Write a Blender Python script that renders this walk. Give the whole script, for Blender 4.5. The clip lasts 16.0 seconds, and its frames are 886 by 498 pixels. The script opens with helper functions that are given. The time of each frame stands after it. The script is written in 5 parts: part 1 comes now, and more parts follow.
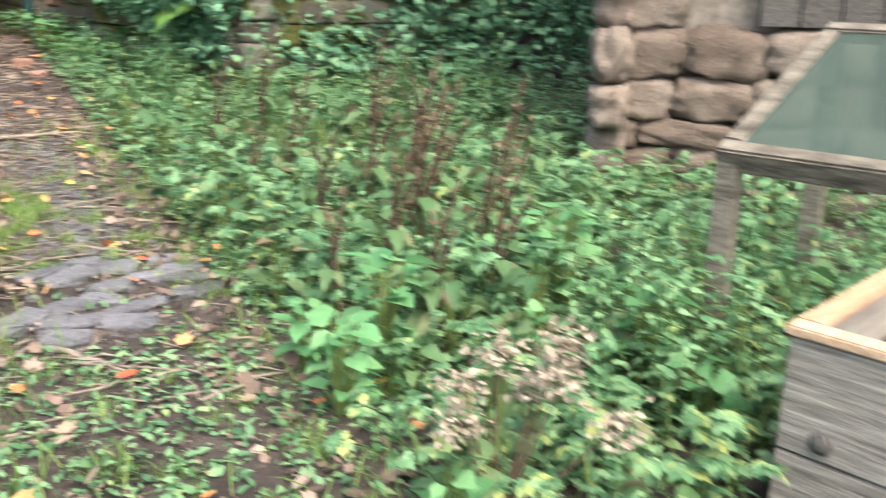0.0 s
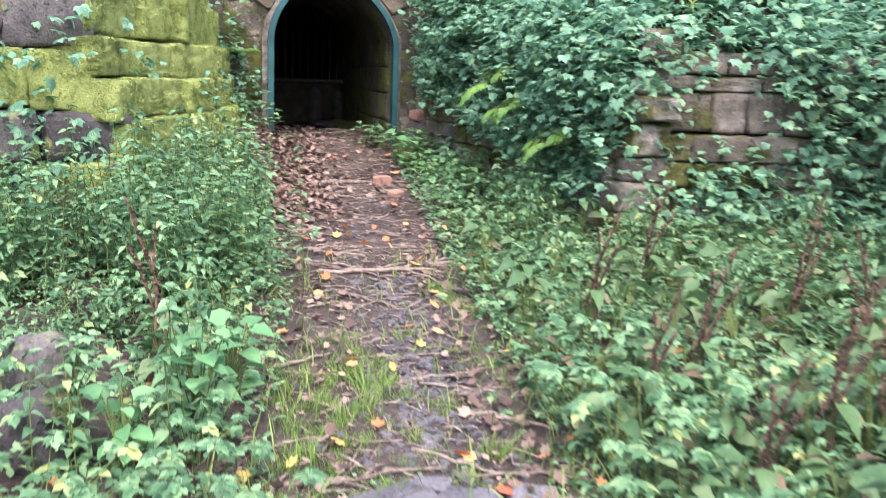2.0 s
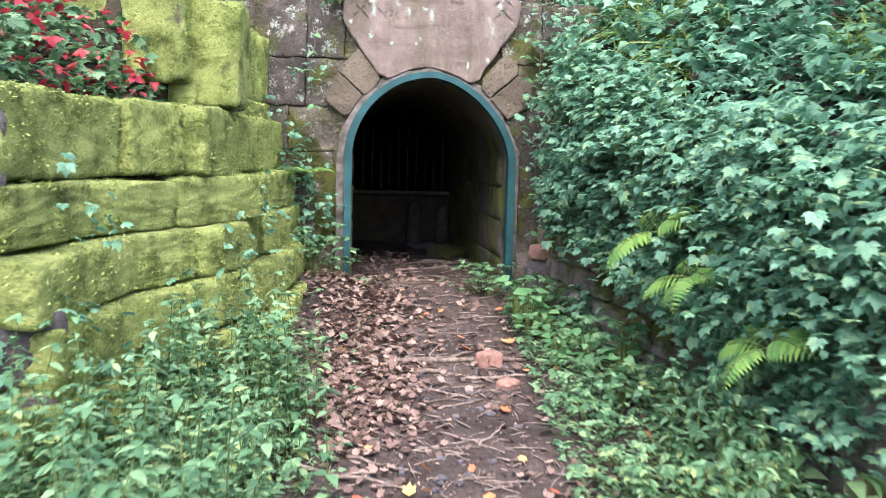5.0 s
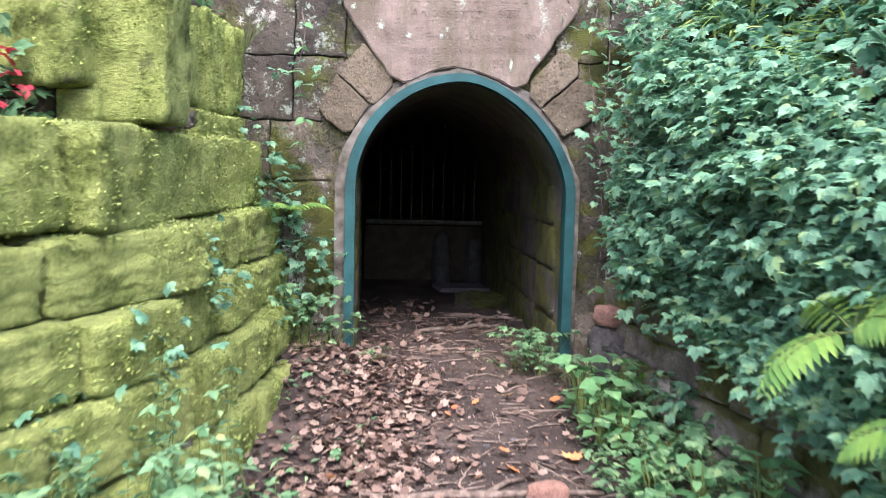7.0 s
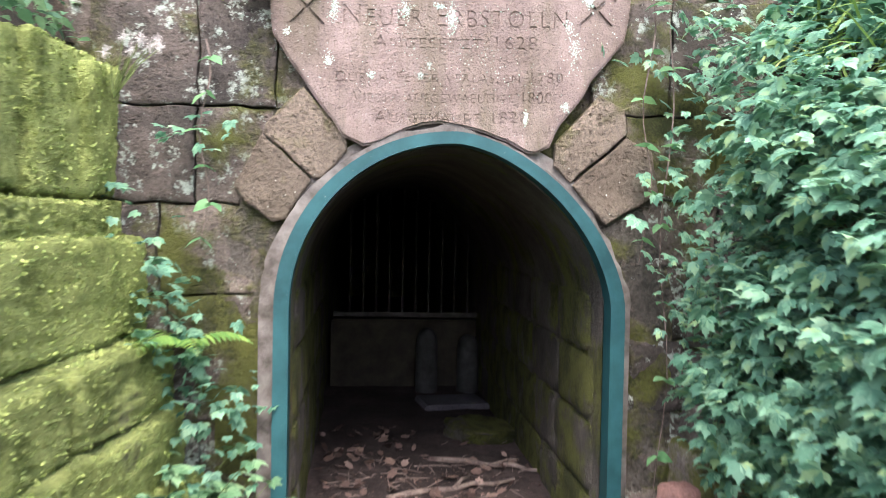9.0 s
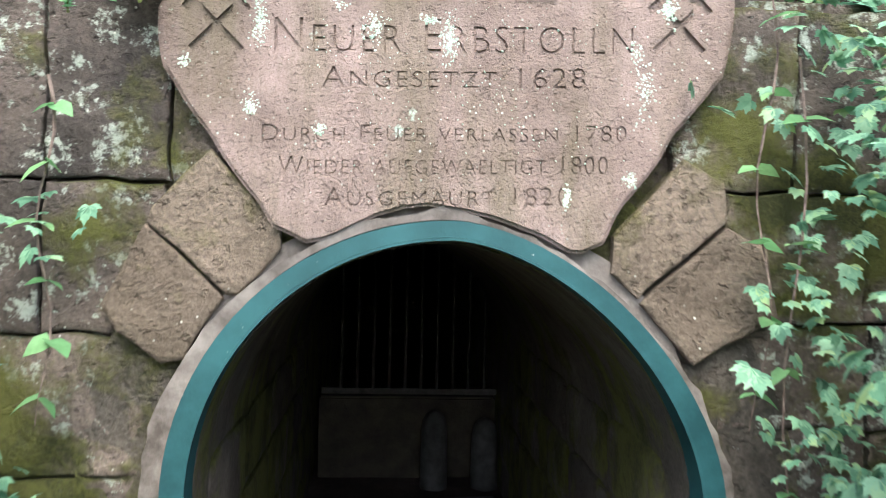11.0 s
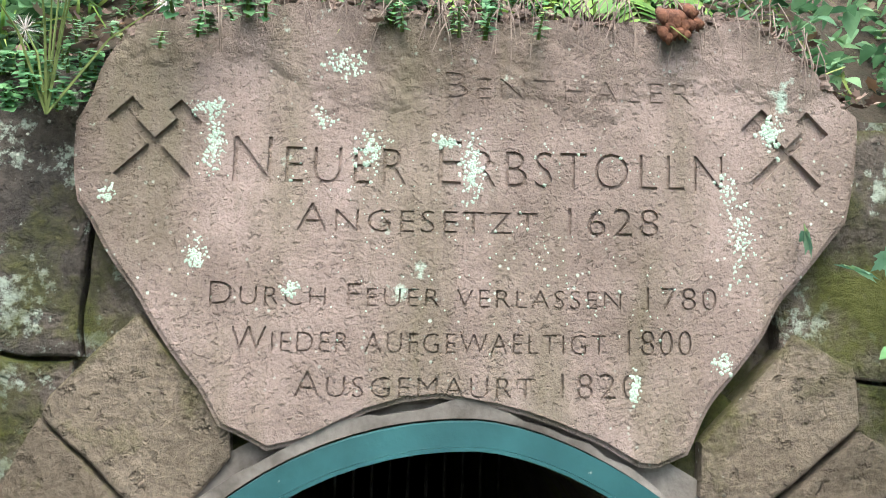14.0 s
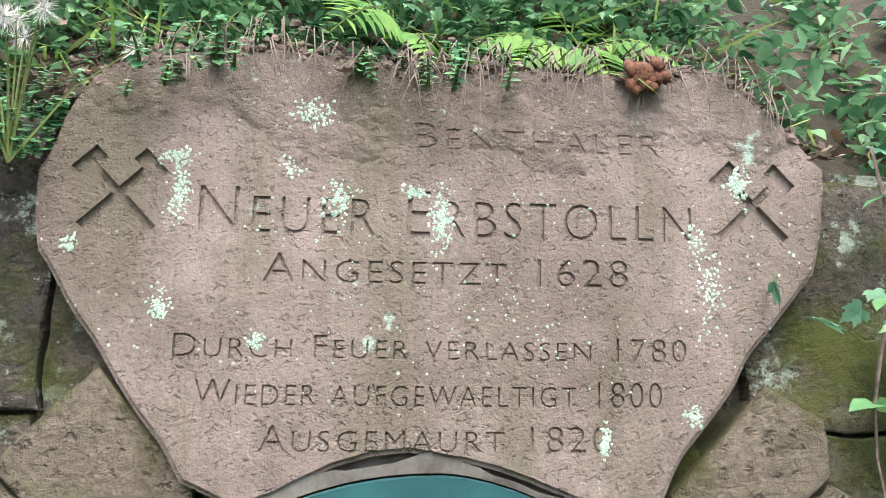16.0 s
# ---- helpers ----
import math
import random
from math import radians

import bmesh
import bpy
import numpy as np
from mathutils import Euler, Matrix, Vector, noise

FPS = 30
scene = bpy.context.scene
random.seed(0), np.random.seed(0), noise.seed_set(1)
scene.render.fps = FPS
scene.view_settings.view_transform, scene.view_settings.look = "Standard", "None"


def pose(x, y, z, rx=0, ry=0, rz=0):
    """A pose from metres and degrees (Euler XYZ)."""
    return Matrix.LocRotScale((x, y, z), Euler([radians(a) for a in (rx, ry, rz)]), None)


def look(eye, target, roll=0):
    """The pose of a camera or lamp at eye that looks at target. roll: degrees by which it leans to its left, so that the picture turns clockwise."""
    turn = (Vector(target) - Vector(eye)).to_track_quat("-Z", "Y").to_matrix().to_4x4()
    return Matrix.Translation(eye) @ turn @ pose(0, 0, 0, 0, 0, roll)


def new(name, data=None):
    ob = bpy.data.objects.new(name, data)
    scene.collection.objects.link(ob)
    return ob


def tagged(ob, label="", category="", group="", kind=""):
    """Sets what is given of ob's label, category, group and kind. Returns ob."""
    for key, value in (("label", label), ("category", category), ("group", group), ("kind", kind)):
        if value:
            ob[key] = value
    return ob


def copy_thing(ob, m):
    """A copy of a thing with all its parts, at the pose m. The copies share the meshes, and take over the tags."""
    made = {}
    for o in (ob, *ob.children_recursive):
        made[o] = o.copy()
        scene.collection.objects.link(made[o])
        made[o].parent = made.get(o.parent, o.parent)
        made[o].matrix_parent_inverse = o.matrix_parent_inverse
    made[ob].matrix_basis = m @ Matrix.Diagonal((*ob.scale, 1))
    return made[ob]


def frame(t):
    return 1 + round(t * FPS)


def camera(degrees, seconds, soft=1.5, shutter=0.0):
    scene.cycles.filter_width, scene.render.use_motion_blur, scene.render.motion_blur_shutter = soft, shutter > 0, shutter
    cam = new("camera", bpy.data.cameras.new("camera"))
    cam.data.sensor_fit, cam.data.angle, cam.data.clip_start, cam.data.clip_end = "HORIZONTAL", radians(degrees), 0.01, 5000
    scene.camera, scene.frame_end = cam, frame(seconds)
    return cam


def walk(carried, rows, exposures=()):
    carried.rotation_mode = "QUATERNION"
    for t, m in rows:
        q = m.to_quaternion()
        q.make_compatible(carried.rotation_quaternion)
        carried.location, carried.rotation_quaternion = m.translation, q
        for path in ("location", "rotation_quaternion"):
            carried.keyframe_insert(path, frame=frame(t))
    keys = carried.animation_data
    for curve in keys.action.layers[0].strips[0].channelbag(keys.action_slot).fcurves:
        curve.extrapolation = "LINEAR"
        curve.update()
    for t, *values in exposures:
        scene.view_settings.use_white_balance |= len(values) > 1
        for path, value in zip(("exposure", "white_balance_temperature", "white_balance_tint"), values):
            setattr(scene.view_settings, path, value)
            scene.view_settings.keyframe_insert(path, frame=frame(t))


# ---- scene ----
cam = camera(52.9, 16.0, soft=0.85, shutter=0.6)
PATH = [
    (0, (0.046, 0.607, 1.309), (1.143, 2.174, 0.725), 1.0),
    (0.5, (0.068, 0.792, 1.359), (0.92, 2.514, 0.804), 1.9),
    (1, (0.062, 1.116, 1.383), (0.751, 2.924, 0.878), 2.4),
    (1.5, (0.103, 1.439, 1.415), (0.672, 3.309, 0.989), 2.3),
    (2, (0.183, 1.789, 1.44), (0.674, 3.69, 1.056), 2.2),
    (2.5, (0.231, 2.204, 1.491), (0.669, 4.123, 1.135), 2.2),
    (3, (0.351, 2.603, 1.541), (0.74, 4.538, 1.214), 2.2),
    (3.5, (0.431, 3.006, 1.597), (0.758, 4.956, 1.293), 2.0),
    (4, (0.52, 3.404, 1.689), (0.818, 5.363, 1.42), 2.0),
    (4.2, (0.564, 3.555, 1.712), (0.845, 5.518, 1.459), 1.9),
    (6.3, (0.775, 5.421, 1.771), (0.965, 7.404, 1.585), 1.4),
    (6.5, (0.796, 5.595, 1.803), (0.979, 7.577, 1.614), 1.4),
    (7, (0.853, 6.039, 1.848), (1.017, 8.024, 1.665), 1.4),
    (7.5, (0.868, 6.524, 1.904), (1.029, 8.512, 1.748), 1.3),
    (8, (0.914, 6.961, 1.951), (1.078, 8.95, 1.823), 1.3),
    (8.5, (0.991, 7.398, 1.996), (1.157, 9.389, 1.904), 1.2),
    (9, (1.025, 7.841, 2.042), (1.211, 9.832, 1.983), 1.1),
    (9.2, (1.055, 8.004, 2.048), (1.241, 9.995, 2.006), 1.4),
    (11.3, (1.219, 9.271, 2.394), (1.35, 11.267, 2.359), 1.2),
    (11.5, (1.189, 9.365, 2.404), (1.338, 11.359, 2.38), 1.3),
    (12, (1.177, 9.524, 2.439), (1.304, 11.52, 2.449), 1.6),
    (12.5, (1.222, 9.642, 2.464), (1.319, 11.639, 2.523), 1.8),
    (13, (1.259, 9.716, 2.465), (1.354, 11.709, 2.602), 1.9),
    (13.5, (1.239, 9.723, 2.486), (1.346, 11.71, 2.688), 1.9),
    (14, (1.228, 9.729, 2.502), (1.342, 11.713, 2.733), 2.0),
    (14.5, (1.223, 9.733, 2.511), (1.358, 11.71, 2.783), 1.9),
    (15, (1.222, 9.729, 2.524), (1.374, 11.698, 2.84), 2.0),
    (15.5, (1.232, 9.73, 2.521), (1.392, 11.696, 2.85), 2.0),
    (16, (1.238, 9.74, 2.52), (1.405, 11.706, 2.845), 1.9),
]
walk(cam, [(t, look(eye, target, roll)) for t, eye, target, roll in PATH], [(0.0, 2.07, 7000, 2.0), (0.5, 2.07, 6500, 3.0), (2.0, 2.12, 6300, 17.0), (4.0, 2.16, 6200, 15.0), (7.5, 2.24, 6250, 17.0), (9.0, 2.38, 6350, 17.0), (11.5, 2.22, 6450, 7.0), (13.0, 2.1, 6500, 4.0), (16.0, 1.92, 6400, 4.0)])

# ---- world and sun: bright overcast daylight under open sky ----
world = bpy.data.worlds.new("sky")
scene.world = world
world.use_nodes = True
wn = world.node_tree
sky = wn.nodes.new("ShaderNodeTexSky")
sky.sky_type, sky.sun_disc = "NISHITA", False
sky.sun_elevation, sky.sun_rotation = radians(60), radians(183)
sky.dust_density, sky.air_density = 4.5, 1.0
wn.links.new(sky.outputs[0], wn.nodes["Background"].inputs[0])
wn.nodes["Background"].inputs[1].default_value = 0.15
sun_data = bpy.data.lights.new("sun", "SUN")
sun_data.energy, sun_data.angle, sun_data.color = 1.15, radians(55), (1.0, 0.98, 0.93)
sun = new("sun", sun_data)
sun.matrix_world = look((0.8, 1.0, 13.0), (1.2, 8, 1.0))


# ---- materials ----
class Nodes:
    """A small builder of node materials."""

    def __init__(self, name):
        self.mat = bpy.data.materials.new(name)
        self.mat.use_nodes = True
        self.t = self.mat.node_tree
        self.bsdf = self.t.nodes["Principled BSDF"]
        self.out = self.t.nodes["Material Output"]
        self.geo = self.t.nodes.new("ShaderNodeNewGeometry")

    def put(self, sock, value):
        if isinstance(value, bpy.types.NodeSocket):
            self.t.links.new(value, sock)
        else:
            sock.default_value = value

    def noise(self, scale, detail=6.0, rough=0.6, where=None, stretch=None):
        n = self.t.nodes.new("ShaderNodeTexNoise")
        n.inputs["Scale"].default_value, n.inputs["Detail"].default_value, n.inputs["Roughness"].default_value = scale, detail, rough
        src = where or self.geo.outputs["Position"]
        if stretch:
            m = self.t.nodes.new("ShaderNodeMapping")
            m.inputs["Scale"].default_value = stretch
            self.t.links.new(src, m.inputs["Vector"])
            src = m.outputs[0]
        self.t.links.new(src, n.inputs["Vector"])
        return n.outputs["Fac"]

    def voronoi(self, scale):
        n = self.t.nodes.new("ShaderNodeTexVoronoi")
        n.inputs["Scale"].default_value = scale
        self.t.links.new(self.geo.outputs["Position"], n.inputs["Vector"])
        return n.outputs["Distance"]

    def ramp(self, fac, stops):
        r = self.t.nodes.new("ShaderNodeValToRGB")
        while len(r.color_ramp.elements) < len(stops):
            r.color_ramp.elements.new(0.5)
        for e, (p, c) in zip(r.color_ramp.elements, stops):
            e.position = p
            e.color = (*c, 1) if isinstance(c, tuple) else (c, c, c, 1)
        self.put(r.inputs[0], fac)
        return r.outputs[0]

    def mix(self, fac, a, b, mode="MIX"):
        m = self.t.nodes.new("ShaderNodeMix")
        m.data_type, m.blend_type = "RGBA", mode
        self.put(m.inputs[0], fac)
        for sock, v in ((m.inputs[6], a), (m.inputs[7], b)):
            self.put(sock, (*v, 1) if isinstance(v, tuple) else v)
        return m.outputs[2]

    def math(self, op, a, b):
        m = self.t.nodes.new("ShaderNodeMath")
        m.operation = op
        self.put(m.inputs[0], a), self.put(m.inputs[1], b)
        return m.outputs[0]

    def random_value(self):
        o = self.t.nodes.new("ShaderNodeObjectInfo")
        return o.outputs["Random"]

    def up(self):
        x = self.t.nodes.new("ShaderNodeSeparateXYZ")
        self.t.links.new(self.geo.outputs["Normal"], x.inputs[0])
        return x.outputs[2]

    def finish(self, color, rough=0.9, bump=None, strength=0.5, dist=0.02, metal=0.0):
        self.put(self.bsdf.inputs["Base Color"], (*color, 1) if isinstance(color, tuple) else color)
        self.put(self.bsdf.inputs["Roughness"], rough)
        self.bsdf.inputs["Metallic"].default_value = metal
        self.bsdf.inputs["Specular IOR Level"].default_value = 0.3
        if bump is not None:
            b = self.t.nodes.new("ShaderNodeBump")
            b.inputs["Strength"].default_value, b.inputs["Distance"].default_value = strength, dist
            self.put(b.inputs["Height"], bump)
            self.t.links.new(b.outputs[0], self.bsdf.inputs["Normal"])
        return self.mat


def stone_material(name, dark, mid, light, moss=0.0, lichen=0.0, moss_color=((0.25, 0.32, 0.08), (0.6, 0.7, 0.23))):
    n = Nodes(name)
    tone = n.math("ADD", n.math("MULTIPLY", n.noise(3.0), 0.75), n.math("MULTIPLY", n.random_value(), 0.25))
    base = n.ramp(tone, [(0.3, dark), (0.5, mid), (0.72, light)])
    grain = n.noise(70.0, 8.0, 0.7)
    base = n.mix(0.6, base, n.ramp(grain, [(0.3, 0.2), (0.7, 0.82)]), "OVERLAY")
    pits = n.ramp(n.noise(38.0, 4.0, 0.6), [(0.33, 0.0), (0.42, 1.0)])
    base = n.mix(n.math("SUBTRACT", 0.4, n.math("MULTIPLY", pits, 0.4)), base, dark)
    if lichen:
        spots = n.ramp(n.math("ADD", n.math("MULTIPLY", n.noise(11.0, 5.0, 0.65), 0.8), n.math("MULTIPLY", n.noise(60.0, 4.0, 0.7), 0.4)), [(0.86 - lichen * 0.2, 0.0), (0.92 - lichen * 0.2, 0.85)])
        base = n.mix(spots, base, (0.38, 0.44, 0.38))
        fleck = n.ramp(n.voronoi(30.0), [(0.07, 1.0), (0.11, 0.0)])
        base = n.mix(n.math("MULTIPLY", fleck, n.ramp(n.noise(4.0), [(0.5, 0.0), (0.6, 0.9)])), base, (0.6, 0.62, 0.55))
    height = n.math("ADD", n.noise(9.0, 8.0, 0.65), n.math("MULTIPLY", grain, 0.5))
    height = n.math("ADD", height, n.math("MULTIPLY", pits, 0.35))
    if moss:
        where = n.math("ADD", n.math("ADD", n.noise(2.2, 6.0, 0.65), n.math("MULTIPLY", n.up(), 0.1)), n.math("MULTIPLY", n.random_value(), 0.12))
        mask = n.ramp(where, [(0.80 - moss * 0.5, 0.0), (0.90 - moss * 0.5, 1.0)])
        tuft = n.noise(70.0, 8.0, 0.8)
        patch = n.math("ADD", n.math("MULTIPLY", n.noise(5.0, 5.0), 0.6), n.math("MULTIPLY", tuft, 0.45))
        green = n.ramp(patch, [(0.36, (0.06, 0.07, 0.02)), (0.45, moss_color[0]), (0.57, moss_color[1])])
        green = n.mix(n.ramp(n.noise(140.0, 4.0, 0.7), [(0.48, 0.0), (0.62, 0.4)]), green, (0.08, 0.1, 0.03))
        worn = n.ramp(n.noise(6.5, 6.0, 0.7), [(0.6, 0.0), (0.7, 0.3)])
        green = n.mix(worn, green, (0.13, 0.13, 0.05))
        base = n.mix(mask, base, green)
        height = n.math("ADD", height, n.math("MULTIPLY", mask, n.math("MULTIPLY", tuft, 0.9)))
    return n.finish(base, 0.92, height, 1.0, 0.06 if moss > 0.6 else 0.03)


def leaf_material(name, stops, gloss=0.5, through_light=0.38):
    n = Nodes(name)
    pick = n.math("ADD", n.math("MULTIPLY", n.geo.outputs["Random Per Island"], 0.8), n.math("MULTIPLY", n.random_value(), 0.2))
    col = n.ramp(pick, stops)
    col = n.mix(0.5, col, n.ramp(n.noise(40.0, 4.0), [(0.3, 0.35), (0.7, 0.65)]), "OVERLAY")
    n.finish(col, gloss, n.noise(90.0, 3.0), 0.35, 0.004)
    tr = n.t.nodes.new("ShaderNodeBsdfTranslucent")
    n.t.links.new(col, tr.inputs[0])
    ms = n.t.nodes.new("ShaderNodeMixShader")
    ms.inputs[0].default_value = through_light
    n.t.links.new(n.bsdf.outputs[0], ms.inputs[1])
    n.t.links.new(tr.outputs[0], ms.inputs[2])
    n.t.links.new(ms.outputs[0], n.out.inputs[0])
    return n.mat


M_MOSS = stone_material("mossy_stone", (0.06, 0.055, 0.045), (0.13, 0.11, 0.085), (0.24, 0.2, 0.16), moss=0.97, lichen=0.35)
M_GREY = stone_material("grey_rock", (0.045, 0.042, 0.045), (0.10, 0.09, 0.092), (0.2, 0.18, 0.17), moss=0.3, lichen=0.3)
M_WALL = stone_material("retaining_stone", (0.08, 0.07, 0.06), (0.19, 0.165, 0.145), (0.34, 0.31, 0.28), moss=0.48, lichen=0.45, moss_color=((0.07, 0.075, 0.02), (0.17, 0.17, 0.05)))
M_PORTAL = stone_material("portal_stone", (0.045, 0.04, 0.036), (0.105, 0.088, 0.076), (0.19, 0.155, 0.13), moss=0.47, lichen=1.03, moss_color=((0.05, 0.055, 0.018), (0.13, 0.14, 0.035)))
M_VOUS = stone_material("voussoir_stone", (0.085, 0.068, 0.051), (0.15, 0.122, 0.093), (0.22, 0.18, 0.142), moss=0.36, lichen=0.4, moss_color=((0.12, 0.11, 0.05), (0.17, 0.16, 0.07)))
M_INNER = stone_material("tunnel_stone", (0.06, 0.055, 0.047), (0.125, 0.112, 0.094), (0.2, 0.18, 0.155), moss=0.62, moss_color=((0.06, 0.07, 0.02), (0.16, 0.17, 0.04)))
M_HOUSE = stone_material("house_sandstone", (0.1, 0.072, 0.058), (0.19, 0.145, 0.122), (0.29, 0.235, 0.205))
M_COBBLE = stone_material("cobble", (0.075, 0.071, 0.08), (0.135, 0.13, 0.147), (0.21, 0.2, 0.23), moss=0.12)
M_BRICK = stone_material("red_stone", (0.2, 0.11, 0.09), (0.3, 0.17, 0.14), (0.38, 0.25, 0.2))


def tablet_material():
    n = Nodes("tablet_sandstone")
    tone = n.math("ADD", n.math("MULTIPLY", n.noise(2.6, 5.0), 0.7), n.math("MULTIPLY", n.noise(14.0, 6.0), 0.3))
    base = n.ramp(tone, [(0.34, (0.108, 0.083, 0.068)), (0.5, (0.19, 0.148, 0.132)), (0.66, (0.275, 0.217, 0.197))])
    streak = n.ramp(n.noise(1.0, 5.0, 0.6, stretch=(7.0, 1.0, 1.3)), [(0.46, 0.0), (0.64, 0.75)])
    base = n.mix(streak, base, (0.115, 0.10, 0.068))
    grain = n.noise(150.0, 6.0, 0.7)
    base = n.mix(0.3, base, n.ramp(grain, [(0.3, 0.25), (0.7, 0.8)]), "OVERLAY")
    lich = n.math("ADD", n.math("MULTIPLY", n.noise(4.2, 3.0), 0.85), n.math("MULTIPLY", n.noise(30.0, 5.0), 0.4))
    base = n.mix(n.ramp(lich, [(0.77, 0.0), (0.81, 0.8)]), base, (0.36, 0.47, 0.40))
    near = n.ramp(n.noise(3.3, 4.0), [(0.47, 0.0), (0.62, 0.9)])
    fleck = n.ramp(n.math("ADD", n.voronoi(48.0), n.math("MULTIPLY", n.noise(55.0), 0.2)), [(0.2, 1.0), (0.27, 0.0)])
    base = n.mix(n.math("MULTIPLY", fleck, near), base, (0.38, 0.45, 0.39))
    tool = n.noise(1.0, 5.0, 0.65, stretch=(110.0, 110.0, 120.0))
    lip = n.t.nodes.new("ShaderNodeSeparateXYZ")
    n.t.links.new(n.geo.outputs["Position"], lip.inputs[0])
    crumble = n.ramp(n.math("ADD", n.math("MULTIPLY", n.noise(4.0, 4.0), 0.9), n.math("MULTIPLY", n.math("SUBTRACT", lip.outputs[2], 2.9), 1.6)), [(0.55, 0.0), (0.68, 1.0)])
    height = n.math("ADD", n.math("MULTIPLY", tool, 0.55), n.math("MULTIPLY", n.math("MULTIPLY", crumble, n.noise(32.0, 8.0, 0.7)), 2.6))
    height = n.math("ADD", height, n.math("MULTIPLY", grain, 0.15))
    pits = n.ramp(n.noise(75.0, 3.0, 0.6), [(0.34, 0.0), (0.42, 1.0)])
    height = n.math("ADD", height, n.math("MULTIPLY", pits, 0.35))
    base = n.mix(n.math("SUBTRACT", 0.18, n.math("MULTIPLY", pits, 0.18)), base, (0.07, 0.05, 0.04))
    return n.finish(base, 0.93, height, 0.6, 0.018)


M_TABLET = tablet_material()


def soil_material():
    n = Nodes("forest_soil")
    tone = n.math("ADD", n.math("MULTIPLY", n.noise(2.4, 6.0), 0.6), n.math("MULTIPLY", n.noise(30.0, 6.0, 0.7), 0.4))
    soil = n.ramp(tone, [(0.34, (0.025, 0.018, 0.017)), (0.5, (0.058, 0.044, 0.04)), (0.66, (0.12, 0.092, 0.082))])
    bits = n.ramp(n.voronoi(60.0), [(0.1, 1.0), (0.2, 0.0)])
    soil = n.mix(n.math("MULTIPLY", bits, 0.4), soil, (0.26, 0.18, 0.13))
    return n.finish(soil, 0.95, n.math("ADD", n.noise(22.0, 8.0, 0.7), n.math("MULTIPLY", n.noise(90.0), 0.4)), 1.0, 0.03)


def bank_material():
    n = Nodes("bank_soil")
    tone = n.math("ADD", n.math("MULTIPLY", n.noise(1.7, 6.0), 0.6), n.math("MULTIPLY", n.noise(26.0, 6.0, 0.7), 0.4))
    soil = n.ramp(tone, [(0.36, (0.02, 0.025, 0.012)), (0.5, (0.05, 0.039, 0.028)), (0.66, (0.105, 0.08, 0.06))])
    return n.finish(soil, 0.95, n.noise(25.0, 8.0, 0.7), 0.9, 0.03)


def wood_material(name, dark, light, axis=(40.0, 40.0, 3.0)):
    n = Nodes(name)
    g = n.noise(1.0, 6.0, 0.65, stretch=axis)
    col = n.ramp(n.math("ADD", n.math("MULTIPLY", g, 0.85), n.math("MULTIPLY", n.random_value(), 0.15)), [(0.35, dark), (0.68, light)])
    return n.finish(col, 0.85, g, 0.6, 0.01)


M_SOIL, M_BANK = soil_material(), bank_material()
M_WOOD = wood_material("weathered_board", (0.13, 0.11, 0.10), (0.38, 0.34, 0.31), (4.0, 4.0, 60.0))
M_FRAMEWOOD = wood_material("mossy_frame_wood", (0.05, 0.042, 0.035), (0.22, 0.19, 0.16), (8.0, 8.0, 50.0))
M_WARM = wood_material("warm_board", (0.3, 0.18, 0.11), (0.52, 0.36, 0.26), (4.0, 60.0, 60.0))
M_SHUT = wood_material("dark_shutter", (0.04, 0.035, 0.033), (0.11, 0.1, 0.095), (3.0, 60.0, 60.0))
M_TWIG = wood_material("twig_bark", (0.07, 0.05, 0.042), (0.27, 0.215, 0.185), (25.0, 25.0, 25.0))
M_STALK = wood_material("dry_stalk", (0.06, 0.038, 0.026), (0.15, 0.1, 0.07), (30.0, 30.0, 30.0))
M_STEM = wood_material("green_stem", (0.06, 0.09, 0.025), (0.15, 0.19, 0.06), (20.0, 20.0, 20.0))


def paint_material():
    n = Nodes("teal_paint")
    col = n.ramp(n.noise(5.0, 6.0), [(0.35, (0.007, 0.042, 0.048)), (0.65, (0.018, 0.082, 0.09))])
    chip = n.ramp(n.noise(24.0, 6.0, 0.7), [(0.68, 0.0), (0.71, 1.0)])
    col = n.mix(chip, col, (0.35, 0.36, 0.33))
    return n.finish(col, 0.5, n.noise(60.0), 0.2, 0.004)


def plain_material(name, a, b, rough, scale=12.0, metal=0.0):
    n = Nodes(name)
    return n.finish(n.ramp(n.noise(scale, 6.0), [(0.35, a), (0.65, b)]), rough, n.noise(scale * 4), 0.4, 0.01, metal)


M_TEAL = paint_material()
M_LICHEN = plain_material("lichen_crust", (0.27, 0.37, 0.3), (0.42, 0.52, 0.44), 0.95, 60.0)
M_MORTAR = plain_material("mortar", (0.06, 0.052, 0.045), (0.2, 0.185, 0.17), 0.95, 9.0)
M_LIME = plain_material("lime_mortar", (0.14, 0.115, 0.1), (0.26, 0.225, 0.2), 0.95, 14.0)
M_CRUMB = plain_material("soil_crumb", (0.075, 0.055, 0.045), (0.2, 0.15, 0.13), 0.95, 30.0)
M_IRON = plain_material("iron_bar", (0.04, 0.04, 0.038), (0.09, 0.09, 0.085), 0.6, 20.0, 0.3)
M_POST = plain_material("old_post", (0.035, 0.036, 0.036), (0.075, 0.077, 0.077), 0.7, 12.0)
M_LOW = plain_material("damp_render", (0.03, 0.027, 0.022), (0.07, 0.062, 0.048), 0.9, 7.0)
M_FLUFF = plain_material("seed_fluff", (0.42, 0.39, 0.36), (0.72, 0.69, 0.66), 0.95, 40.0)
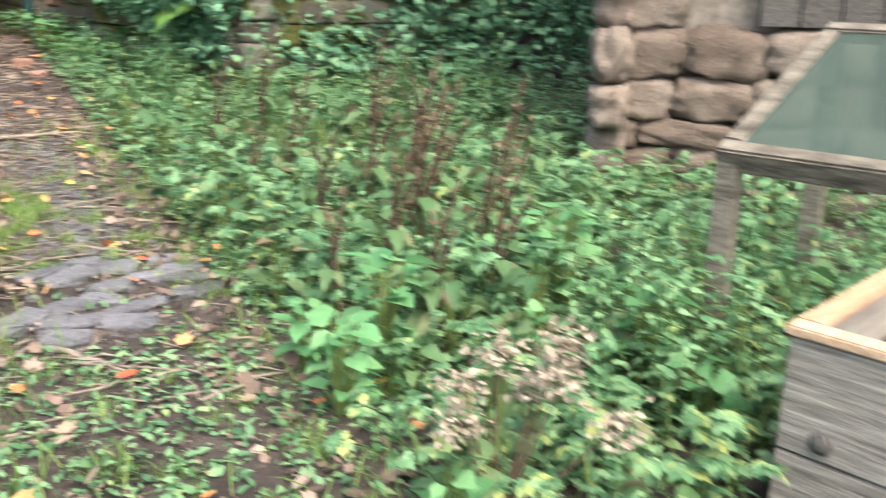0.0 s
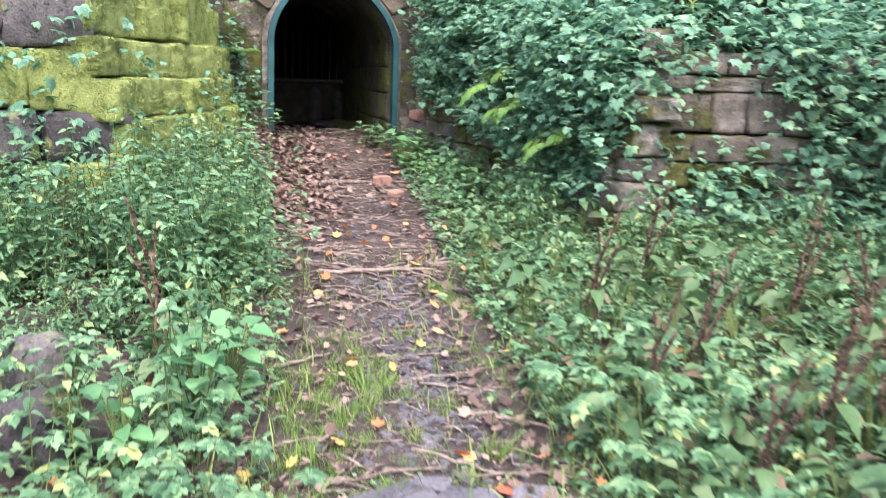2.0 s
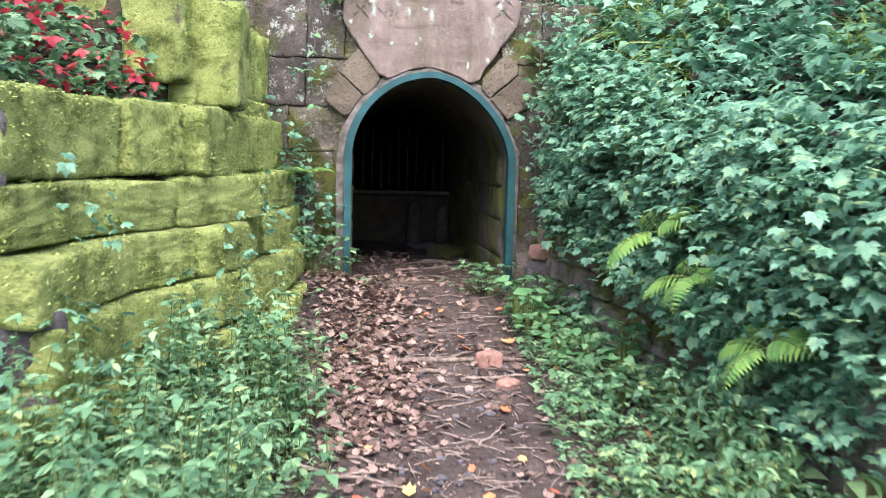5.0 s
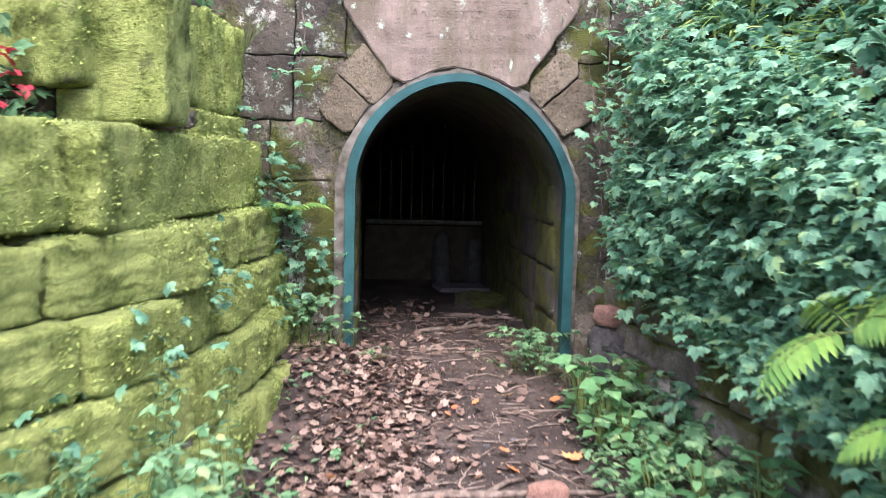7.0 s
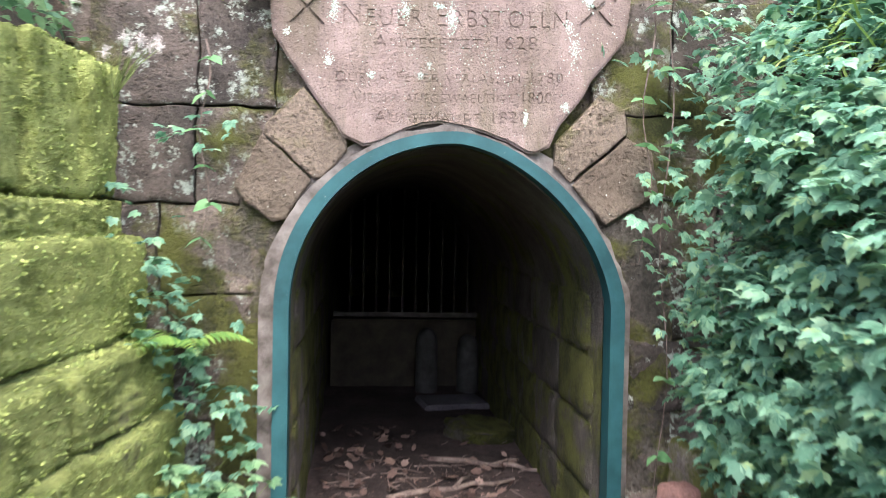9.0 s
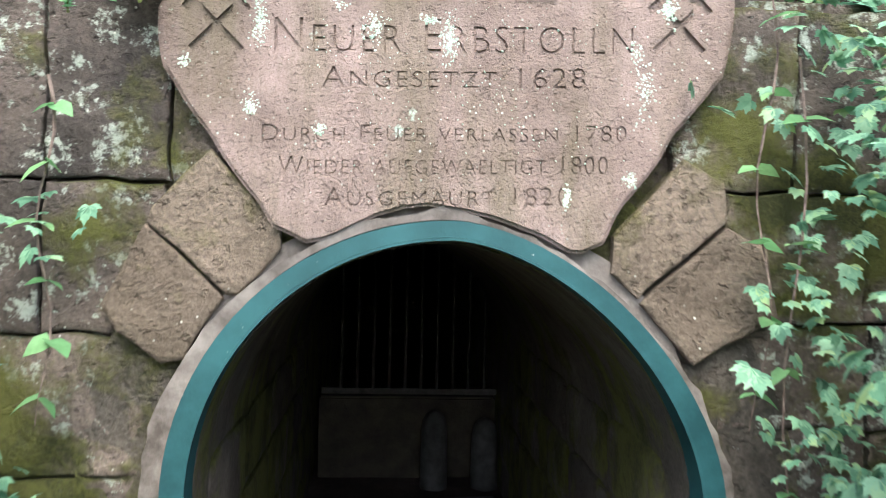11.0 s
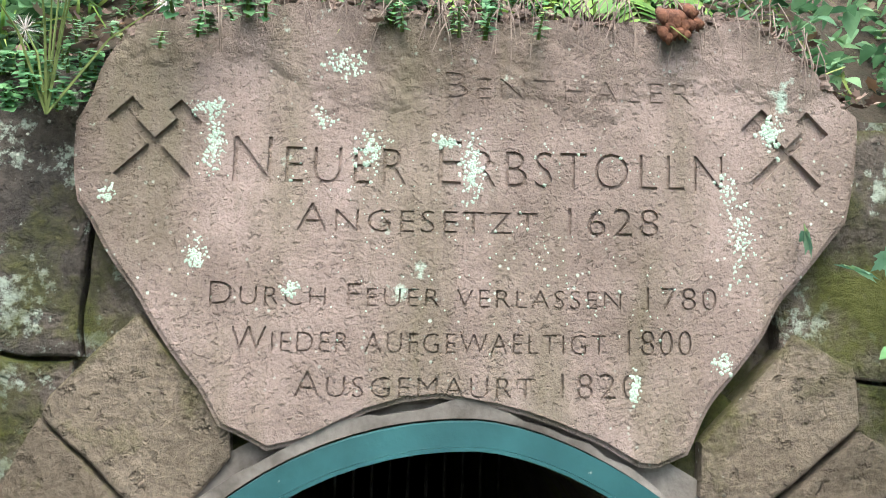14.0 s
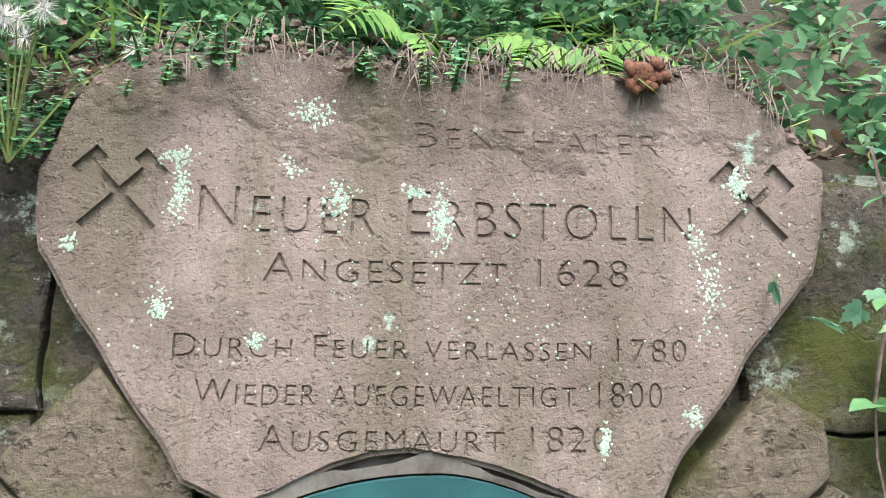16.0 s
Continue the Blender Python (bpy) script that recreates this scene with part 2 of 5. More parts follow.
M_DRYHEAD = plain_material("dry_flower", (0.12, 0.09, 0.07), (0.42, 0.35, 0.28), 0.95, 30.0)
M_ROOT = plain_material("fern_root", (0.06, 0.025, 0.015), (0.17, 0.075, 0.045), 0.9, 40.0)
G1, G2, G3 = (0.04, 0.1, 0.05), (0.105, 0.225, 0.11), (0.23, 0.38, 0.2)
YEL = (0.36, 0.40, 0.14)
M_IVY = leaf_material("climber_leaf", [(0.0, (0.05, 0.13, 0.085)), (0.4, (0.11, 0.26, 0.165)), (0.8, (0.23, 0.42, 0.27)), (0.975, (0.26, 0.38, 0.16)), (0.995, (0.35, 0.05, 0.05))])
M_HERB = leaf_material("herb_leaf", [(0.0, G1), (0.4, G2), (0.8, G3), (0.96, YEL)])
M_LIGHT = leaf_material("pale_leaf", [(0.0, (0.07, 0.19, 0.08)), (0.5, (0.13, 0.3, 0.13)), (1.0, (0.2, 0.38, 0.17))])
M_DOCK = leaf_material("dock_leaf", [(0.0, (0.05, 0.115, 0.05)), (0.5, (0.105, 0.19, 0.08)), (0.8, (0.165, 0.235, 0.115)), (0.9, (0.2, 0.15, 0.095)), (1.0, (0.13, 0.085, 0.06))])
M_GRASS = leaf_material("grass_blade", [(0.0, (0.08, 0.16, 0.035)), (0.6, (0.16, 0.27, 0.06)), (1.0, (0.3, 0.33, 0.12))])
M_FERN = leaf_material("fern_leaf", [(0.0, (0.08, 0.2, 0.05)), (1.0, (0.25, 0.4, 0.09))])
M_LITTER = leaf_material("fallen_leaf", [(0.0, (0.05, 0.033, 0.028)), (0.3, (0.115, 0.075, 0.062)), (0.6, (0.19, 0.13, 0.108)), (0.85, (0.29, 0.215, 0.18)), (0.955, (0.34, 0.16, 0.05)), (0.99, (0.4, 0.3, 0.07))], 0.7, 0.1)
M_BRIGHT = leaf_material("autumn_leaf", [(0.0, (0.45, 0.06, 0.05)), (0.3, (0.5, 0.18, 0.07)), (0.6, (0.58, 0.3, 0.14)), (1.0, (0.6, 0.45, 0.1))], 0.6, 0.15)
M_RED = leaf_material("red_leaf", [(0.0, (0.25, 0.02, 0.035)), (0.6, (0.5, 0.045, 0.07)), (1.0, (0.55, 0.12, 0.12))])
M_MOSSTUFT = leaf_material("moss_tuft", [(0.0, (0.14, 0.19, 0.05)), (0.5, (0.31, 0.39, 0.11)), (1.0, (0.48, 0.57, 0.18))], 0.8, 0.25)
M_GLASS = bpy.data.materials.new("old_glass")
M_GLASS.use_nodes = True
gb = M_GLASS.node_tree.nodes["Principled BSDF"]
gb.inputs["Base Color"].default_value = (0.25, 0.33, 0.31, 1)
gb.inputs["Roughness"].default_value = 0.08
gb.inputs["Transmission Weight"].default_value = 0.9
gb.inputs["IOR"].default_value = 1.15

# ---- building helpers ----
rng = np.random.default_rng(11)


def mesh_from(name, verts, faces, mat, smooth=False):
    me = bpy.data.meshes.new(name)
    me.from_pydata([tuple(map(float, v)) for v in verts], [], faces)
    me.materials.append(mat)
    if smooth:
        me.polygons.foreach_set("use_smooth", [True] * len(me.polygons))
    me.update()
    return me


def part(name, bm, mat, parent=None, label=""):
    me = bpy.data.meshes.new(name)
    bm.to_mesh(me)
    bm.free()
    me.materials.append(mat)
    ob = new(name, me)
    ob.parent = parent
    return tagged(ob, label)


def add_box(bm, lo, hi, bevel=0.0, m=None):
    made = bmesh.ops.create_cube(bm, size=1.0)["verts"]
    c = [(a + b) / 2 for a, b in zip(lo, hi)]
    d = [b - a for a, b in zip(lo, hi)]
    for v in made:
        v.co = Vector((v.co.x * d[0] + c[0], v.co.y * d[1] + c[1], v.co.z * d[2] + c[2]))
    if bevel:
        edges = list({e for v in made for e in v.link_edges})
        r = bmesh.ops.bevel(bm, geom=edges, offset=bevel, segments=2, affect="EDGES")
        made = list({v for f in r["faces"] for v in f.verts} | {v for v in made if v.is_valid})
    if m is not None:
        for v in made:
            v.co = m @ v.co
    return made


def prism(bm, outline, y0, y1):
    """A slab with this outline in x and z between two depths."""
    a = [bm.verts.new((x, y0, z)) for x, z in outline]
    b = [bm.verts.new((x, y1, z)) for x, z in outline]
    bm.faces.new(a), bm.faces.new(b[::-1])
    n = len(a)
    for i in range(n):
        bm.faces.new((a[i], b[i], b[(i + 1) % n], a[(i + 1) % n]))
    bmesh.ops.recalc_face_normals(bm, faces=bm.faces)


def tube_data(points, radii, sides=6):
    verts, faces = [], []
    pts = [Vector(p) for p in points]
    for i, p in enumerate(pts):
        d = (pts[min(i + 1, len(pts) - 1)] - pts[max(i - 1, 0)]).normalized()
        u = d.cross(Vector((0.31, 0.2, 0.93))).normalized()
        w = d.cross(u)
        for k in range(sides):
            a = 2 * math.pi * k / sides
            verts.append(p + (u * math.cos(a) + w * math.sin(a)) * radii[i])
    for i in range(len(pts) - 1):
        for k in range(sides):
            q = (k + 1) % sides
            faces.append((i * sides + k, i * sides + q, (i + 1) * sides + q, (i + 1) * sides + k))
    faces.append(tuple(range(sides))[::-1])
    faces.append(tuple(range((len(pts) - 1) * sides, len(pts) * sides)))
    return verts, faces


def join_data(pieces):
    verts, faces = [], []
    for v, f in pieces:
        o = len(verts)
        verts += list(v)
        faces += [tuple(i + o for i in q) for q in f]
    return verts, faces


# leaf shapes: flat outline in x, y (stem at the origin, tip along +y, unit length), z for fold and droop
def leaf_ovate(width=0.55, fold=0.12, droop=0.25, heart=0.0):
    rows = [(0.0, 0.06), (0.2, 0.85), (0.42, 1.0), (0.68, 0.62), (1.0, 0.0)]
    v, f = [], []
    for y, w in rows:
        half = w * width / 2
        z = -droop * y * y
        back = heart * 0.25 if 0 < y < 0.3 else 0.0
        v += [(-half, y - back, z + fold * half * 2), (0, y, z), (half, y - back, z + fold * half * 2)]
    for i in range(4):
        a = 3 * i
        f += [(a, a + 1, a + 4, a + 3), (a + 1, a + 2, a + 5, a + 4)]
    return np.array(v), f


def leaf_lobed(lobes=5, inner=0.5, droop=0.25):
    v, f = [(0.0, 0.0, 0.0), (0.0, 0.38, 0.03)], []
    spread = 2.3
    n = lobes * 2 - 1
    for i in range(n):
        a = -spread / 2 * 1.55 + spread * 1.55 * i / (n - 1)
        r = (1.0 - 0.32 * abs(a) / 1.8) if i % 2 == 0 else inner
        x, y = math.sin(a) * r * 0.62, 0.38 + math.cos(a) * r * 0.62
        v.append((x, y, -droop * (x * x + (y - 0.3) ** 2) + (0.0 if i % 2 == 0 else 0.04)))
    for i in range(n - 1):
        f.append((1, 2 + i, 3 + i))
    f += [(0, 2, 1), (0, 1, n + 1)]
    return np.array(v), [tuple(reversed(q)) for q in f]


def leaf_cut(leaflets=5, width=0.34, droop=0.25):
    """A hand of toothed, pointed leaflets."""
    v, f = [], []
    for k in range(leaflets):
        a = (k - (leaflets - 1) / 2) * (2.9 / (leaflets - 1))
        ln = 0.88 - 0.2 * abs(a)
        o = len(v)
        for t, w in ((0.0, 0.04), (0.36, 0.92), (0.46, 0.72), (0.66, 0.74), (0.72, 0.45), (1.0, 0.0)):
            for side in (-1, 0, 1):
                x, y = side * w * width / 2 * ln, (t + (0.05 if side and t in (0.36, 0.66) else 0)) * ln
                px, py = x * math.cos(a) + y * math.sin(a), y * math.cos(a) - x * math.sin(a)
                v.append((px, py + 0.12, -droop * (px * px + py * py) + 0.16 * abs(x)))
        for i in range(5):
            p = o + 3 * i
            f += [(p, p + 1, p + 4, p + 3), (p + 1, p + 2, p + 5, p + 4)]
    return np.array(v), f


def blade_shape():
    v = [(-0.02, 0, 0), (0.02, 0, 0), (-0.018, 0.4, 0), (0.018, 0.4, 0), (-0.012, 0.75, -0.06), (0.012, 0.75, -0.06), (0, 1.0, -0.22)]
    return np.array(v), [(0, 1, 3, 2), (2, 3, 5, 4), (4, 5, 6)]


def turn_matrices(yaw, pitch, roll):
    """Rows of matrices: roll about the leaf's own length, then raise its tip, then turn it about z."""
    n = len(yaw)
    cy, sy, cp, sp, cr, sr = np.cos(yaw), np.sin(yaw), np.cos(pitch), np.sin(pitch), np.cos(roll), np.sin(roll)
    z, o = np.zeros(n), np.ones(n)
    rz = np.array([[cy, -sy, z], [sy, cy, z], [z, z, o]]).transpose(2, 0, 1)
    rx = np.array([[o, z, z], [z, cp, -sp], [z, sp, cp]]).transpose(2, 0, 1)
    ry = np.array([[cr, z, sr], [z, o, z], [-sr, z, cr]]).transpose(2, 0, 1)
    return rz @ rx @ ry


def leaves_data(shape, at, yaw, pitch, roll, size):
    """Many leaves of one shape as one list of corners and faces."""
    base, faces = shape
    m = turn_matrices(np.asarray(yaw), np.asarray(pitch), np.asarray(roll))
    pts = np.einsum("nij,kj->nki", m, base) * np.asarray(size)[:, None, None] + np.asarray(at)[:, None, :]
    k = len(base)
    loops = np.concatenate([np.array(q) for q in faces])
    counts = np.array([len(q) for q in faces])
    n = len(at)
    all_loops = (loops[None, :] + (np.arange(n) * k)[:, None]).ravel()
    return pts.reshape(-1, 3), all_loops, np.tile(counts, n)


def leaf_mesh(name, sets, mat):
    """One mesh from several leaf sets."""
    vs, ls, cs, o = [], [], [], 0
    for v, l, c in sets:
        vs.append(v), ls.append(l + o), cs.append(c)
        o += len(v)
    v, l, c = np.concatenate(vs), np.concatenate(ls), np.concatenate(cs)
    me = bpy.data.meshes.new(name)
    me.vertices.add(len(v)), me.loops.add(len(l)), me.polygons.add(len(c))
    me.vertices.foreach_set("co", v.astype(np.float32).ravel())
    me.loops.foreach_set("vertex_index", l.astype(np.int32))
    me.polygons.foreach_set("loop_start", np.concatenate([[0], np.cumsum(c)[:-1]]).astype(np.int32))
    me.polygons.foreach_set("use_smooth", np.ones(len(c), dtype=bool))
    me.materials.append(mat)
    me.update(calc_edges=True)
    me.validate()
    return me


def stuff(name, sets, mat, label, category):
    return tagged(new(name, leaf_mesh(name, sets, mat)), label, category, "", "stuff")


OVATE, NARROW, HEART = leaf_ovate(), leaf_ovate(0.36, 0.15, 0.35), leaf_ovate(0.85, 0.1, 0.22, 0.9)
BROAD = leaf_ovate(0.6, 0.2, 0.45)
LOBED, LOBED3 = leaf_cut(5, 0.66, 0.3), leaf_cut(3, 0.82, 0.3)
SHOOT = leaf_lobed(3, 0.5, 0.35)
CURL = leaf_lobed(5, 0.55, -0.55)
BLADE = blade_shape()


def rock_mesh(name, mat, seed, n=7, power=5.0, rough=0.07, fine=0.35):
    """A unit block with rounded, uneven faces."""
    verts, faces, index = [], [], {}
    off = Vector((seed * 3.7, seed * 1.3, seed * 5.1))
    for axis in range(3):
        for side in (-1, 1):
            grid = []
            for i in range(n + 1):
                row = []
                for j in range(n + 1):
                    p = [0.0, 0.0, 0.0]
                    p[axis], p[(axis + 1) % 3], p[(axis + 2) % 3] = side, 2 * i / n - 1, 2 * j / n - 1
                    key = tuple(round(c, 4) for c in p)
                    if key not in index:
                        r = sum(abs(c) ** power for c in p) ** (1 / power)
                        q = Vector(p) / r
                        q += q.normalized() * (noise.noise(q * 1.3 + off) * rough * 1.6 + noise.noise(q * 3.5 + off) * rough + (noise.noise(q * 8 + off) + 0.6 * noise.noise(q * 17 + off)) * rough * fine)
                        index[key] = len(verts)
                        verts.append(q * 0.5)
                    row.append(index[key])
                grid.append(row)
            for i in range(n):
                for j in range(n):
                    q = (grid[i][j], grid[i + 1][j], grid[i + 1][j + 1], grid[i][j + 1])
                    faces.append(q if side > 0 else q[::-1])
    return mesh_from(name, verts, faces, mat, True)


def rock_set(name, mat, count, **kw):
    return [rock_mesh(name, mat, 5 * i + len(name), **kw) for i in range(count)]


# ---- the lie of the land ----
def path_x(y):
    return np.interp(y, [-6, 0, 4, 6.3, 8.8, 10, 11.3, 20], [0.2, 0.4, 0.78, 1.05, 1.28, 1.38, 1.4, 1.4])


def ground_z(x, y):
    """Height of the ground, from a gentle climb along the path and low banks beside it."""
    z = np.interp(y, [-40, -6, 0, 4, 5.4, 7.2, 9.85, 11.3, 12.5, 16], [-0.3, 0.0, 0.04, 0.1, 0.15, 0.22, 0.46, 0.68, 0.72, 0.68])
    d = np.abs(x - path_x(y))
    bank = np.clip((d - 0.5) / 0.8, 0, 1)
    rise = np.interp(y, [2, 5, 7, 10, 11.3], [0.02, 0.08, 0.16, 0.2, 0.2])
    z = z + bank * bank * rise * np.where(y < 11.6, 1, 0)
    pile = np.exp(-((x - 0.55) / 0.35) ** 2 - ((y - 10.9) / 0.6) ** 2) * 0.16
    return z + pile


def gz(x, y):
    return float(ground_z(x, y))


def build_ground():
    xs = np.concatenate([[-600, -200, -60, -20, -9], np.arange(-5, 7.01, 0.1), [10, 22, 60, 200, 600]])
    ys = np.concatenate([[-600, -200, -60, -20, -6], np.arange(-2, 12.6, 0.1), [14, 16, 20, 60, 200, 600]])
    X, Y = np.meshgrid(xs, ys)
    Z = ground_z(X, Y)
    for i in range(len(ys)):
        for j in range(len(xs)):
            if abs(X[i, j]) < 9 and -6 < Y[i, j] < 16:
                p = Vector((X[i, j], Y[i, j], 0))
                Z[i, j] += 0.02 * noise.noise(p * 2.3) + 0.012 * noise.noise(p * 7)
    v = np.stack([X, Y, Z], -1).reshape(-1, 3)
    w = len(xs)
    f = [(i * w + j, i * w + j + 1, (i + 1) * w + j + 1, (i + 1) * w + j) for i in range(len(ys) - 1) for j in range(w - 1)]
    return tagged(new("ground", mesh_from("ground", v, f, M_SOIL, True)), "dark damp trodden forest soil with crumbs of bark", "ground", "", "structure")


build_ground()

# line of the wall tops round the cutting: x, y, height of the top, way uphill
RIM = [(-9, 5.2, 1.7, -0.2, 1), (-3.5, 6.6, 1.75, -0.2, 1), (-1.2, 7.25, 1.85, -0.3, 1), (-0.75, 7.65, 1.9, -0.8, 0.8), (-0.62, 8.4, 1.92, -1, 0.3),
       (-0.3, 9.3, 1.92, -1, 0.3), (-0.28, 9.4, 2.5, -1, 0.3), (-0.15, 10.2, 2.6, -1, 0.4), (-0.06, 11.42, 2.7, -1, 0.8), (0.35, 11.42, 2.97, -0.4, 1),
       (0.75, 11.35, 3.05, 0, 1), (1.4, 11.34, 3.085, 0, 1), (1.9, 11.34, 3.1, 0, 1), (2.08, 11.36, 2.98, 0.1, 1), (2.3, 11.4, 2.92, 0.3, 1), (2.7, 11.4, 2.78, 0.9, 0.7), (2.75, 10.3, 2.4, 1, 0.35),
       (2.95, 8.6, 2.0, 1, 0.4), (3.0, 7.25, 1.62, 0.7, 0.7), (4.6, 7.05, 1.58, 0.1, 1), (9, 6.6, 1.5, 0.1, 1)]


def rim_rows(step=0.12):
    out = []
    for a, b in zip(RIM, RIM[1:]):
        n = max(1, int(math.dist(a[:2], b[:2]) / step))
        out += [tuple(p + (q - p) * i / n for p, q in zip(a, b)) for i in range(n)]
    return out + [RIM[-1]]


def slope_point(r, d):
    g = Vector((r[3], r[4])).normalized()
    x, y = r[0] + g.x * d, r[1] + g.y * d
    p = Vector((x, y, 0))
    z = r[2] + 0.9 * min(d, 1.3) + 0.45 * min(max(d - 1.3, 0), 6) + (0.12 * noise.noise(p * 1.1) + 0.05 * noise.noise(p * 4)) * min(1, d * 3)
    return x, y, z


def build_hillside():
    rows, ds = rim_rows(), [0, 0.08, 0.18, 0.3, 0.45, 0.65, 0.9, 1.2, 1.6, 2.1, 2.8, 4, 6, 10, 20]
    v = [slope_point(r, d) for r in rows for d in ds]
    k = len(ds)
    f = [(i * k + j, (i + 1) * k + j, (i + 1) * k + j + 1, i * k + j + 1) for i in range(len(rows) - 1) for j in range(k - 1)]
    f = [q[::-1] for q in f]
    # skirt behind the stones
    n = len(v)
    for r in rows:
        v.append((r[0], r[1], -0.3))
    f += [(i * k, n + i, n + i + 1, (i + 1) * k) for i in range(len(rows) - 1) if not (0.35 < rows[i][0] < 2.3 and rows[i][1] > 11)]
    return tagged(new("hillside", mesh_from("hillside", v, f, M_BANK, True)), "steep earthen wooded bank above the walls", "hillside", "", "structure")


build_hillside()

# ---- portal: arch through the head wall ----
AX, HALF, SPRING, RISE, FACE = 1.381, 0.676, 1.71, 0.68, 11.25


def arch_points(half, rise, spring=SPRING, n=24):
    """A worn arch line, its one shoulder flatter than the other."""
    out = []
    for i in range(n + 1):
        c, s = math.cos(math.pi * i / n), math.sin(math.pi * i / n)
        p = 2.0 if c > 0 else 1.68
        out.append((AX - math.copysign(abs(c) ** (2 / p), c) * half, spring + rise * max(s, 0.0) ** (2 / p)))
    return out


def arch_strip(bm, inner, outer, y0, y1):
    """A bent bar between two outlines."""
    rows = []
    for (a, b), (c, d) in zip(inner, outer):
        rows.append([bm.verts.new(p) for p in ((a, y0, b), (c, y0, d), (c, y1, d), (a, y1, b))])
    for p, q in zip(rows, rows[1:]):
        for i in range(4):
            bm.faces.new((p[i], q[i], q[(i + 1) % 4], p[(i + 1) % 4]))
    bm.faces.new(rows[0]), bm.faces.new(rows[-1][::-1])
    bmesh.ops.recalc_face_normals(bm, faces=bm.faces)


def with_legs(points, foot):
    return [(points[0][0], foot), *points, (points[-1][0], foot)]


def build_portal():
    bm = bmesh.new()
    pts = arch_points(HALF + 0.01, RISE + 0.01)
    prism(bm, [(-0.1, 0.2), (-0.1, 2.97), (2.75, 2.97), (2.75, 0.2), (pts[-1][0], 0.2), *pts[::-1], (pts[0][0], 0.2)], FACE + 0.1, FACE + 0.45)
    wall = part("wall_portal", bm, M_PORTAL)
    return tagged(wall, "dark lichened sandstone head wall round the arch", "wall", "", "structure")


portal = build_portal()


def build_tunnel():
    """The lining behind the arch, its back closed far in."""
    bm = bmesh.new()
    inner, outer = arch_points(0.618, 0.625), arch_points(0.9, 0.92)
    arch_strip(bm, with_legs(inner, 0.4), with_legs(outer, 0.4), FACE + 0.06, 24.0)
    lining = tagged(part("tunnel_lining", bm, M_INNER), "dark damp masonry tunnel lining with moss near the mouth", "tunnel wall", "", "structure")
    bm = bmesh.new()
    add_box(bm, (0.3, 24.0, 0.3), (2.5, 24.3, 2.9))
    tagged(part("wall_tunnel_end", bm, M_INNER), "dark stone end of the tunnel", "wall", "", "structure")
    stones = rock_set("tunnel_block", M_INNER, 3, power=9.0, rough=0.05)
    y = FACE + 0.1
    for z, h in ((0.62, 0.3), (0.92, 0.3), (1.22, 0.28), (1.5, 0.26)):
        y = FACE + 0.08 + 0.2 * rng.random()
        while y < 14.2:
            ln = rng.uniform(0.45, 0.8)
            for side in (-1, 1):
                ob = new("tunnel_block", stones[int(rng.integers(3))])
                ob.matrix_basis = pose(AX + side * 0.66, y + ln / 2, z + h / 2) @ Matrix.Diagonal((0.12, ln - 0.015, h - 0.012, 1))
                ob.parent = lining
            y += ln


build_tunnel()


def build_arch_frame():
    ob = tagged(new("arch_frame"), "teal painted steel arch frame with chipped edges", "door frame")
    bm = bmesh.new()
    arch_strip(bm, with_legs(arch_points(HALF - 0.05, RISE - 0.04, n=40), 0.6), with_legs(arch_points(HALF, RISE, n=40), 0.6), FACE - 0.035, FACE + 0.0)
    part("flange", bm, M_TEAL, ob)
    bm = bmesh.new()
    arch_strip(bm, with_legs(arch_points(HALF - 0.058, RISE - 0.047, n=40), 0.6), with_legs(arch_points(HALF - 0.0505, RISE - 0.0405, n=40), 0.6), FACE - 0.04, FACE + 0.07)
    part("web", bm, M_TEAL, ob)
    bm = bmesh.new()
    pts_in, pts_out = with_legs(arch_points(HALF + 0.002, RISE + 0.002, n=60), 0.6), []
    for i, (x, z) in enumerate(with_legs(arch_points(HALF + 0.055, RISE + 0.008, n=60), 0.6)):
        w = 0.022 * noise.noise(Vector((x * 7, z * 7, 0))) + 0.012 * noise.noise(Vector((x * 25, z * 25, 3)))
        pts_out.append((x + (w if x < AX else -0.02 + w), z + max(w, -0.004) + 0.02 * max(0.0, 1 - abs(x - AX) / 0.4)))
    arch_strip(bm, pts_in, pts_out, FACE + 0.015, FACE + 0.12)
    # coarse bedding between the steel, the arch stones and the tablet
    inner, outer = arch_points(HALF + 0.001, RISE + 0.001, n=60), arch_points(HALF + 0.13, RISE + 0.06, n=60)
    bed_in, bed_out = [], []
    for i in range(8, 53):
        (a, b), (c, d) = inner[i], outer[i]
        k = min(1.0, (i - 7) / 10, (53 - i) / 10)
        w = 0.8 + 0.25 * noise.noise(Vector((c * 9, d * 9, 1)))
        bed_in.append((a, b)), bed_out.append((a + (c - a) * k * w, b + (d - b) * k * w))
    arch_strip(bm, bed_in, bed_out, FACE + 0.044, FACE + 0.118)
    tagged(part("mortar_bed", bm, M_MORTAR), "rough grey mortar bed round the steel arch", "mortar", "", "structure")


build_arch_frame()


def rough_outline(points, step=0.04, jitter=0.006):
    out = []
    for a, b in zip(points, points[1:] + points[:1]):
        n = max(1, int(math.dist(a, b) / step))
        for i in range(n):
            x, z = a[0] + (b[0] - a[0]) * i / n, a[1] + (b[1] - a[1]) * i / n
            p = Vector((x * 11, z * 11, 0.5))
            out.append((x + jitter * noise.noise(p), z + jitter * noise.noise(p + Vector((9, 3, 1)))))
    return out


